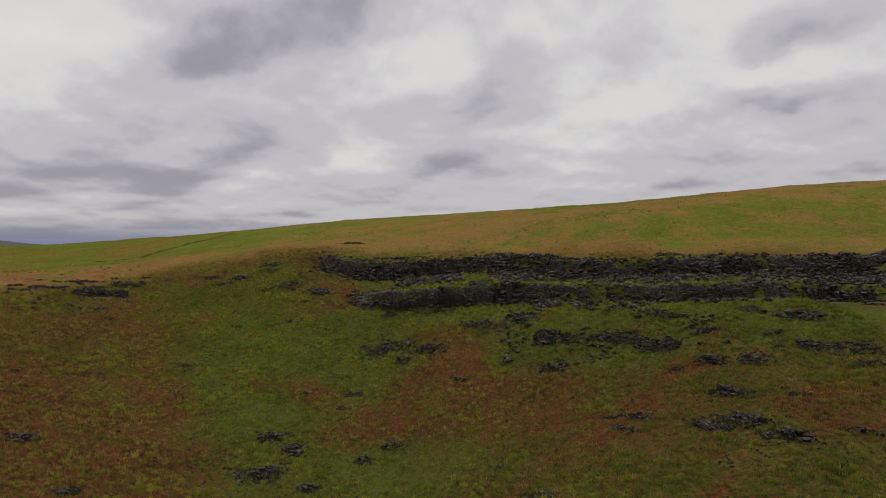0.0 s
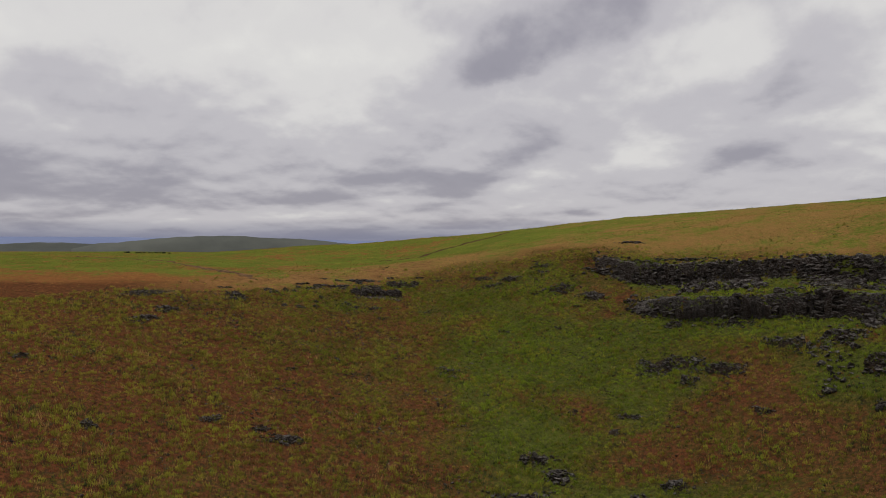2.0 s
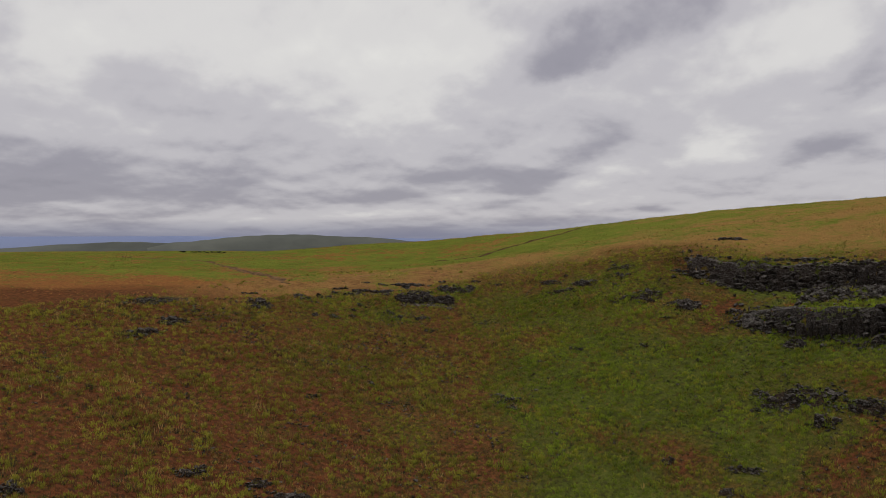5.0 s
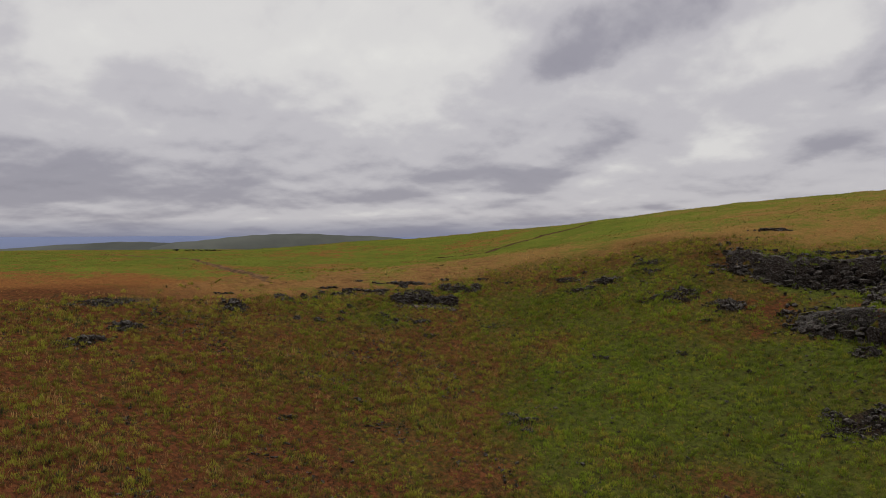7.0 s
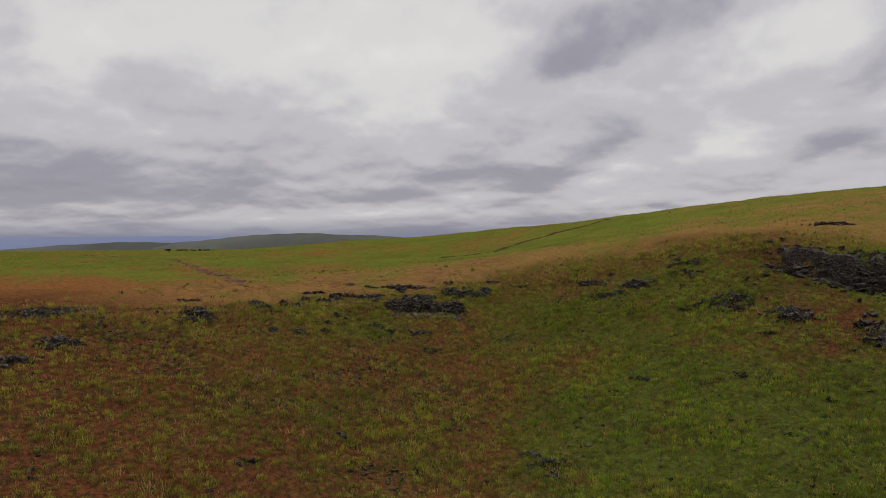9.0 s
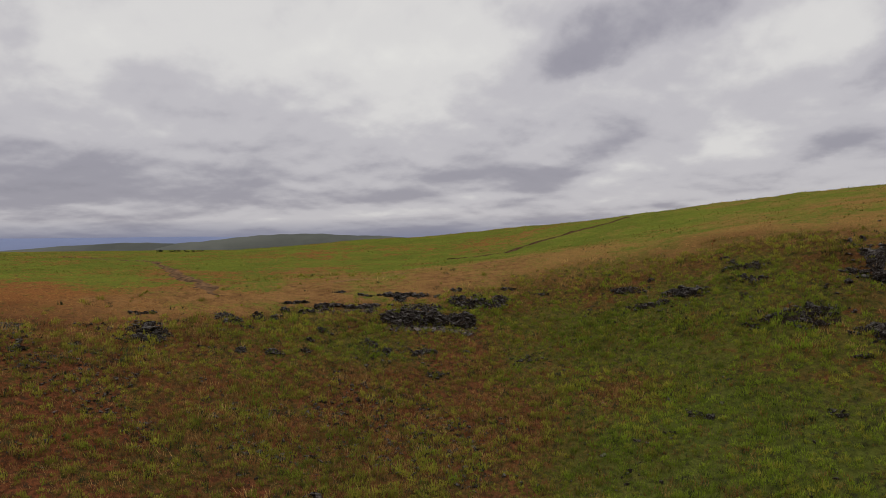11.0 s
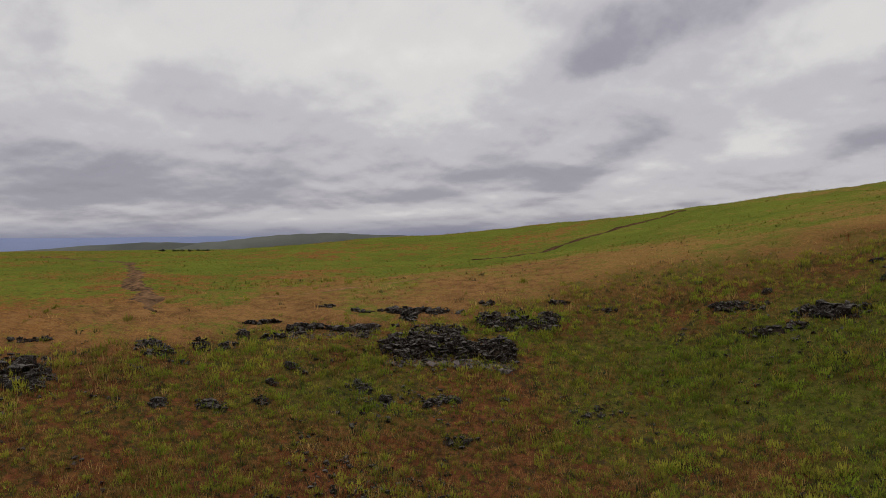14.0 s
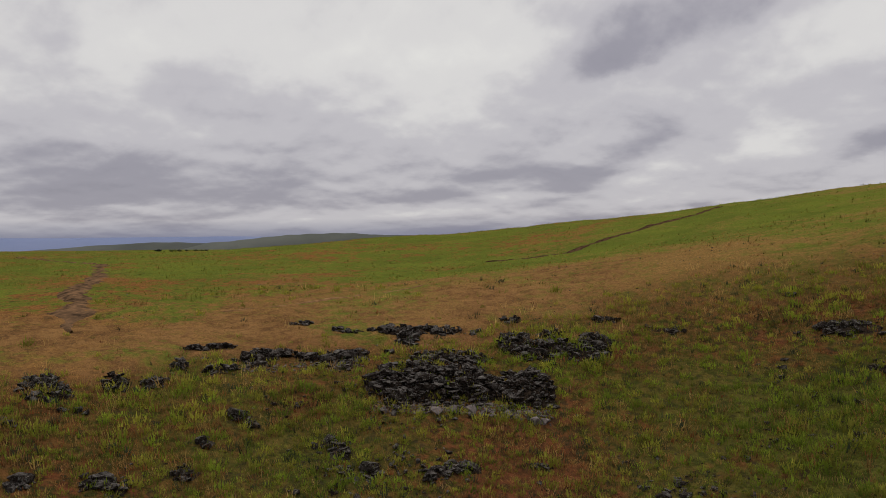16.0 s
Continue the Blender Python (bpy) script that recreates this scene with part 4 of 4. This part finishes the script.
cliff(UPPER, -39, 22, "upper ledge of dark jointed basalt above the green slope", 1, 0.2)
cliff(UPPER, 22, 80, "upper ledge of dark jointed basalt below the hillside", 2, 0.2)
cliff(UPPER, 80, 140, "far end of the upper dark basalt ledge", 3, 0.2)
cliff(LOWER, -26, 40, "lower ledge of dark columnar basalt with fallen blocks", 4, 0.6)
cliff(LOWER, 40, 100, "lower ledge of dark columnar basalt over grass", 5, 0.6)


def drift(label, x0, x1, near, far, count, seed, threshold=0.04):
    """Loose blocks strewn in drifts between and below the ledges."""
    r = random.Random(seed)
    xm = (x0 + x1) / 2
    base = new("rock_outcrop")
    base.location = (xm, float(ledge_y(UPPER, xm)) - 8, float(height(xm, ledge_y(UPPER, xm) - 8)))
    tagged(base, label, "rock outcrop", "basalt outcrops")
    made, spots = 0, []
    while made < count:
        x = r.uniform(x0, x1)
        yy = float(ledge_y(UPPER, x)) + r.uniform(near, far)
        if float(relief(x, yy, 7.0, 71.0)) + 0.5 * float(relief(x, yy, 2.5, 73.0)) < threshold + 0.1 * r.random():
            continue
        made += 1
        if made % 12 == 0:
            sz = 0.8 + 1.2 * r.random() ** 2
            add_rock(base, r.choice(BOULDERS + BLOCKS + SLABS), x, yy, float(height(x, yy)) + 0.2 * sz, sz, r.uniform(0, 360), 24)
        else:
            sz = 0.4 + 0.85 * r.random() ** 2
            spots.append((x, yy, float(height(x, yy)) + 0.25 * sz, sz))
    small_rocks("rubble", base, spots, seed)
    return base


drift("drift of broken basalt between two ledges", -14, 15, -15, 3, 800, 31, -0.06)
drift("drift of broken basalt between grassy ledges", 15, 60, -21, 5, 2900, 32, -0.24)
drift("drift of broken basalt on the ledge", 60, 118, -23, 5, 2900, 33, -0.24)
drift("drift of broken basalt under the ledges", 2, 30, -34, -16, 420, 35, 0.12)
drift("drift of broken basalt under the grassy ledges", 30, 105, -36, -16, 700, 36, 0.10)
drift("fallen blocks strewn over the green slope", 12, 75, -58, -30, 420, 34, 0.12)


# loose stones all over the draw, and clods on the bench
def strewn(name, label, n, seed, area, thick, lo, hi):
    g = np.random.RandomState(seed)
    x, y = area(g, n)
    keep = (behind_rim(x, y) < (99 if seed == 6 else 4)) & (relief(x, y, 9.0, 91.0 + seed) + 0.7 * relief(x, y, 2.8, 93.0) + 0.25 * g.rand(n) > thick)
    x, y = x[keep], y[keep]
    size = lo + (hi - lo) * g.rand(len(x)) ** 3
    z = height(x, y) + 0.1 * size
    return tagged(small_rocks(name, None, np.stack([x, y, z, size], 1).tolist(), seed), label, "stones")


strewn("stones", "small dark basalt stones scattered through the grass", 30000, 5, lambda g, n: (-140 + 220 * g.rand(n), 75 + 150 * g.rand(n)), 0.36, 0.15, 0.65)
strewn("stones", "small dark stones along the rim of the bench", 9000, 6, lambda g, n: (-150 + 110 * g.rand(n), 185 + 75 * g.rand(n)), 0.50, 0.08, 0.26)


strewn("stones", "dark stones half hidden in grass below the bench", 9000, 7, lambda g, n: (-128 + 56 * g.rand(n), 160 + 48 * g.rand(n)), 0.30, 0.16, 0.62)


TRACKS = []


def worn(x, y):
    """1 on the tracks, 0 away from them."""
    w = np.zeros_like(x)
    for px, py, half in TRACKS:
        w = np.maximum(w, (x - px) ** 2 + (y - py) ** 2 < half * half)
    return w


# ---- dirt tracks ----
SOIL = far_material("bare_soil", (0.026, 0.017, 0.011), (0.115, 0.066, 0.034), 0.9)


def track(label, points, width, dug=0.05, material=None):
    """A worn dirt track laid on the turf, with wandering edges."""
    pts = [Vector((*p, 0)) for p in points]
    path = []
    for k in range(len(pts) - 1):
        p0, p1, p2, p3 = pts[max(k - 1, 0)], pts[k], pts[k + 1], pts[min(k + 2, len(pts) - 1)]
        steps = max(2, int((p2 - p1).length / 1.0))
        for q in range(steps):
            t_ = q / steps
            path.append(0.5 * (2 * p1 + (p2 - p0) * t_ + (2 * p0 - 5 * p1 + 4 * p2 - p3) * t_ ** 2 + (3 * p1 - p0 - 3 * p2 + p3) * t_ ** 3))
    verts, faces = [], []
    for k, p in enumerate(path):
        d = (path[min(k + 1, len(path) - 1)] - path[max(k - 1, 0)]).normalized()
        side = Vector((-d.y, d.x, 0))
        if k % 2 == 0:
            TRACKS.append((p.x, p.y, max(1.2, width * 0.5)))
        fade = min(1.0, k / 6 + 0.1, (len(path) - 1 - k) / 10 + 0.1)
        for q in range(9):
            e = (q / 8 - 0.5) * width * fade * (1 + 0.5 * float(relief(p.x, p.y, 3.0, 5.0)))
            c = p + side * (e + 0.9 * float(relief(p.x, p.y, 7.0, 61.0)))
            edge = 0.08 - 0.26 * (abs(q - 4) / 4) ** 2 + 0.22 * float(relief(c.x, c.y, 0.9, 81.0)) + 0.26 * float(relief(c.x, c.y, 3.0, 85.0))
            verts.append((c.x, c.y, float(height(c.x, c.y)) + edge + dug))
    for k in range(len(path) - 1):
        for q in range(8):
            a = k * 9 + q
            faces.append((a, a + 1, a + 10, a + 9))
    ob = mesh_object("dirt_track", verts, faces, material or SOIL)
    return tagged(ob, label, "dirt track", kind="structure")


track("worn dirt track winding over the green plain", [(-221, 270), (-208, 259), (-197, 251), (-177, 236), (-162, 223), (-149, 214), (-139, 207), (-132, 202), (-127, 199)], 3.8, 0.04)
track("faint dirt track crossing the plain", [(-302, 297), (-255, 280), (-231, 272), (-218, 269)], 1.6)
SOIL_DARK = far_material("dark_soil", (0.014, 0.009, 0.006), (0.070, 0.038, 0.021), 1.3)
track("dark rutted track climbing the grassy hillside", [(-137, 297), (-129, 301), (-123, 308), (-121, 320), (-118, 332), (-113, 348), (-108, 363), (-104, 376)], 2.3, 0.12, SOIL_DARK)
PALE_SOIL = far_material("trodden_soil", (0.085, 0.046, 0.022), (0.190, 0.110, 0.052), 1.6)
track("narrow trodden path across the dry bench", [(-125, 214), (-123, 219), (-121, 223), (-119, 229), (-118, 235), (-116, 241)], 0.55, -0.02, PALE_SOIL)


# ---- sagebrush on the far crest ----
def shrub(x, y, size, seed):
    """A low rounded bush of many small leaf clumps on short stems."""
    r = random.Random(seed)
    base = new("sagebrush")
    base.location = (x, y, float(height(x, y)))
    tagged(base, "low dark sagebrush on the grassy crest", "shrub", "sagebrush row")
    bm = bmesh.new()
    for k in range(5):
        a = r.uniform(0, 6.28)
        bmesh.ops.create_cone(bm, cap_ends=True, segments=5, radius1=0.05 * size, radius2=0.02 * size, depth=0.6 * size,
                              matrix=pose(0.1 * math.cos(a), 0.1 * math.sin(a), 0.25 * size, r.uniform(-35, 35), r.uniform(-35, 35), 0))
    stem = bpy.data.meshes.new("stem")
    bm.to_mesh(stem)
    bm.free()
    stem.materials.append(SOIL)
    st = new("stem", stem)
    st.parent = base
    verts, faces = [], []
    for k in range(70):
        d = Vector((r.gauss(0, 1), r.gauss(0, 1), abs(r.gauss(0, 0.8)))).normalized()
        c = d * size * r.uniform(0.45, 0.95)
        c.z = c.z * 0.75 + 0.2 * size
        for q in range(3):
            e = Vector((r.gauss(0, 1), r.gauss(0, 1), r.gauss(0, 1))) * 0.16 * size
            verts.append(tuple(c + e))
        faces.append((3 * k, 3 * k + 1, 3 * k + 2))
    cr = mesh_object("crown", verts, faces, BLADE_WEED, False)
    cr.parent = base
    return base


for k in range(75):
    r_ = random.Random(500 + k)
    t_ = r_.random()
    shrub(-392 + 103 * t_ + r_.uniform(-8, 8), 425 + 90 * t_ + r_.uniform(-8, 8), r_.uniform(0.5, 1.3), 900 + k)


# ---- grass ----
def dimmed_slope(x, y):
    """Where dark green growth under the ledges is also painted dimmer, for lens vignetting."""
    return ease((x - 5) / 40) * ease((172 - y) / 25)


def tufts(name, label, n, chooser, material, tall, wide, blades, seed, area, thin=0.06):
    """Many tufts in one mesh: each a spray of thin blades."""
    g = np.random.RandomState(seed)
    x, y = area(g, n)
    keep = (g.rand(len(x)) < chooser(x, y) * (1 - worn(x, y))) & in_sight(x, y)
    x, y = x[keep], y[keep]
    n = len(x)
    z = height(x, y) - 0.04
    size = tall * (0.55 + 0.9 * g.rand(n) ** 1.5) * (1 + 0.7 * relief(x, y, 6.0, 31.0))
    tone = np.clip(0.5 + 0.9 * relief(x, y, 7.0, 15.0) + 1.7 * relief(x, y, 1.3, 25.0) + 0.7 * (g.rand(n) - 0.5) - 0.6 * dimmed_slope(x, y), 0, 1)
    a = g.rand(n, blades) * 2 * np.pi
    lean = (0.12 + 0.55 * g.rand(n, blades)) * size[:, None]
    hh = size[:, None] * (0.55 + 0.5 * g.rand(n, blades))
    bx = x[:, None] + np.cos(a) * wide * size[:, None] * g.rand(n, blades) * 0.6
    by = y[:, None] + np.sin(a) * wide * size[:, None] * g.rand(n, blades) * 0.6
    half = (0.5 + 0.5 * g.rand(n, blades)) * thin * size[:, None]
    sa = a + np.pi / 2 + (g.rand(n, blades) - 0.5)
    zz = np.repeat(z[:, None], blades, 1)
    v0 = np.stack([bx - np.cos(sa) * half, by - np.sin(sa) * half, zz], -1)
    v1 = np.stack([bx + np.cos(sa) * half, by + np.sin(sa) * half, zz], -1)
    v2 = np.stack([bx + np.cos(a) * lean, by + np.sin(a) * lean, zz + hh], -1)
    co = np.stack([v0, v1, v2], 2).reshape(-1, 3)
    f = n * blades
    me = bpy.data.meshes.new(name)
    me.vertices.add(f * 3)
    me.vertices.foreach_set("co", co.astype(np.float32).ravel())
    me.loops.add(f * 3)
    me.loops.foreach_set("vertex_index", np.arange(f * 3, dtype=np.int32))
    me.polygons.add(f)
    me.polygons.foreach_set("loop_start", np.arange(0, f * 3, 3, dtype=np.int32))
    me.update(calc_edges=True)
    me.materials.append(material)
    col = np.zeros((n, blades, 3, 4), np.float32)
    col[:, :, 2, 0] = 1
    col[..., 1] = tone[:, None, None]
    col[..., 3] = 1
    me.color_attributes.new("blade", "FLOAT_COLOR", "POINT").data.foreach_set("color", col.ravel())
    return tagged(new(name, me), label, "grass", kind="stuff")


def in_sight(x, y):
    """The part of the draw that the flight looks down on."""
    return y > np.interp(x, (-130, -110, -90, -70, -50, -30, -10, 10, 30, 50, 70), (106, 90, 80, 75, 100, 118, 117, 97, 87, 83, 108))


def clumps(name, label, gap, chooser, material, radius, leaves, leaf, seed, area):
    """Rounded feathery clumps of low green growth, set apart from one another, in one mesh."""
    g = np.random.RandomState(seed)
    x0, x1, y0, y1 = area
    gx_, gy_ = np.meshgrid(np.arange(x0, x1, gap), np.arange(y0, y1, gap))
    x = gx_.ravel() + gap * (g.rand(gx_.size) - 0.5) * 1.1
    y = gy_.ravel() + gap * (g.rand(gx_.size) - 0.5) * 1.1
    keep = (g.rand(len(x)) < chooser(x, y) * (1 - worn(x, y))) & in_sight(x, y)
    x, y = x[keep], y[keep]
    n = len(x)
    z = height(x, y) - 0.05
    r = (radius * (0.55 + 0.9 * g.rand(n) ** 1.4) * (1 + 0.5 * relief(x, y, 6.0, 31.0)))[:, None]
    tone = np.clip(0.5 + 0.8 * relief(x, y, 8.0, 15.0) + 0.9 * (g.rand(n) - 0.5) - 0.6 * dimmed_slope(x, y), 0, 1)
    a = g.rand(n, leaves) * 2 * np.pi
    h = 0.08 + 0.92 * g.rand(n, leaves)
    out = np.sqrt(1 - np.minimum(h, 0.995) ** 2)
    f = 0.45 + 0.55 * g.rand(n, leaves)
    px, py, pz = x[:, None] + np.cos(a) * out * r * f * 1.15, y[:, None] + np.sin(a) * out * r * f * 1.15, z[:, None] + h * r * f
    size = leaf * r * (0.6 + 0.8 * g.rand(n, leaves))
    sa = a + np.pi / 2 + 1.6 * (g.rand(n, leaves) - 0.5)
    v0 = np.stack([px - np.cos(sa) * size * 0.15, py - np.sin(sa) * size * 0.15, pz], -1)
    v1 = np.stack([px + np.cos(sa) * size * 0.15, py + np.sin(sa) * size * 0.15, pz], -1)
    v2 = np.stack([px + np.cos(a) * size * 0.35, py + np.sin(a) * size * 0.35, pz + size * (0.5 + 0.8 * g.rand(n, leaves))], -1)
    co = np.stack([v0, v1, v2], 2).reshape(-1, 3)
    k = n * leaves
    me = bpy.data.meshes.new(name)
    me.vertices.add(k * 3)
    me.vertices.foreach_set("co", co.astype(np.float32).ravel())
    me.loops.add(k * 3)
    me.loops.foreach_set("vertex_index", np.arange(k * 3, dtype=np.int32))
    me.polygons.add(k)
    me.polygons.foreach_set("loop_start", np.arange(0, k * 3, 3, dtype=np.int32))
    me.update(calc_edges=True)
    me.materials.append(material)
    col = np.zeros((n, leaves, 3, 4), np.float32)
    # inner shade painted in: leaves low and deep in a clump stay darker
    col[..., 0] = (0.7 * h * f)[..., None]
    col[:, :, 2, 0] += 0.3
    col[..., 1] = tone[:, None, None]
    col[..., 3] = 1
    me.color_attributes.new("blade", "FLOAT_COLOR", "POINT").data.foreach_set("color", col.ravel())
    return tagged(new(name, me), label, "grass", kind="stuff")


def near_area(g, n):
    """Over the draw, its flanks and the rim of the bench."""
    return -140 + 220 * g.rand(n), 72 + 173 * g.rand(n)


def head_area(g, n):
    return -140 + 100 * g.rand(n), 165 + 75 * g.rand(n)


def bench_area(g, n):
    return -235 + 350 * g.rand(n), 125 + 175 * g.rand(n)


def far_area(g, n):
    return -420 + 700 * g.rand(n), 220 + 330 * g.rand(n) ** 1.3


def greenness(x, y):
    d, t, b_ = cover(x, y)
    return np.clip(1.08 - 1.0 * d + 1.3 * relief(x, y, 3.4, 41.0) + 2.4 * relief(x, y, 1.5, 43.0), 0.03, 1) * (1 - 0.95 * b_)


def dryness(x, y):
    d, t, b_ = cover(x, y)
    return np.clip(0.05 + 1.0 * d - 0.9 * relief(x, y, 3.4, 41.0) - 1.6 * relief(x, y, 1.5, 43.0), 0.02, 1) * (1 - 0.85 * b_)


def reds(x, y):
    return dryness(x, y) * (1 - 0.85 * cover(x, y)[1])


def tans(x, y):
    return dryness(x, y) * (0.15 + 0.85 * cover(x, y)[1])


def slope(x, y):
    stony = ease((ledge_y(UPPER, x) + 3 - y) / 3) * ease((y - ledge_y(UPPER, x) + 17) / 4) * ease((x + 42) / 8)
    return (1 - 0.96 * ease((behind_rim(x, y) + 7) / 18)) * (1 - 0.75 * stony)


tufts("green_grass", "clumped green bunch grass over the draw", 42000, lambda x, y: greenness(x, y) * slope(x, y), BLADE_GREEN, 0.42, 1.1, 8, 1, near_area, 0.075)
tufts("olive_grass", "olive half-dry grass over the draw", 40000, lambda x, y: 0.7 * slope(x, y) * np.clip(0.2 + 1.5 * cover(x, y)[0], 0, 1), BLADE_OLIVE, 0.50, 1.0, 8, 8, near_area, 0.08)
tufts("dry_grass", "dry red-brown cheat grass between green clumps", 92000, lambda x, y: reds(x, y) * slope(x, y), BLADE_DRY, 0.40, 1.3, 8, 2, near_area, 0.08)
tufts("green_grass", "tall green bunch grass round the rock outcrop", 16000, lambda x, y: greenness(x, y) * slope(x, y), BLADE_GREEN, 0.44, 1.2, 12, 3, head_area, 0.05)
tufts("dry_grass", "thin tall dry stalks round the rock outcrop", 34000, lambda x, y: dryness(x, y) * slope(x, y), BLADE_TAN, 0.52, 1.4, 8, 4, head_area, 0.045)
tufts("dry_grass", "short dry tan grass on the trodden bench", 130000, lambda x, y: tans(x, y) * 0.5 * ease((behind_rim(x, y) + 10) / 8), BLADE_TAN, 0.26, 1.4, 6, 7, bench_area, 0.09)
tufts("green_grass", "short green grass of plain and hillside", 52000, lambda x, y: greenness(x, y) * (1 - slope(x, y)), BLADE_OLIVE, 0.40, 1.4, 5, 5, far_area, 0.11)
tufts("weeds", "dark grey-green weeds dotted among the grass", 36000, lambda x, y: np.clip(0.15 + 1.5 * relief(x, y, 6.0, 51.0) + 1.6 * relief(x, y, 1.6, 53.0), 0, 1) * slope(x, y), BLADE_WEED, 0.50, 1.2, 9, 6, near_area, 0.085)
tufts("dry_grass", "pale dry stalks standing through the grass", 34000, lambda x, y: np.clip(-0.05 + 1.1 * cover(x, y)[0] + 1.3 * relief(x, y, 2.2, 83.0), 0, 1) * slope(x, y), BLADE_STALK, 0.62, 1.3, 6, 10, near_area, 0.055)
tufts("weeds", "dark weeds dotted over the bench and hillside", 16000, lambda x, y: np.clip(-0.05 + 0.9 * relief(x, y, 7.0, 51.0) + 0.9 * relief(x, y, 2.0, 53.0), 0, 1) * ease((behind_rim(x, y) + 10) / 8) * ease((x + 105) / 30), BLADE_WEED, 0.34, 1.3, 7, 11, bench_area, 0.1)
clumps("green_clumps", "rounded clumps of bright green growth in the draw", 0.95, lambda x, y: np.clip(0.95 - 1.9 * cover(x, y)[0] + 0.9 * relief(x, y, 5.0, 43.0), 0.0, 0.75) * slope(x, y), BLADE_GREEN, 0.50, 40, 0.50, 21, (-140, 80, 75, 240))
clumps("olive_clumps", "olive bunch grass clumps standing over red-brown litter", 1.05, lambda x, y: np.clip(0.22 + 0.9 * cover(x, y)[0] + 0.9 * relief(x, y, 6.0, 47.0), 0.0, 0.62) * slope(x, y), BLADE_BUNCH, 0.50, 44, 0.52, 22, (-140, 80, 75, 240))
clumps("dark_clumps", "dark grey-green brush dotted between the grass", 1.4, lambda x, y: np.clip(0.24 + 1.0 * relief(x, y, 7.0, 51.0) + 0.25 * dimmed_slope(x, y), 0.05, 0.6) * slope(x, y), BLADE_WEED, 0.40, 26, 0.5, 23, (-140, 80, 75, 240))
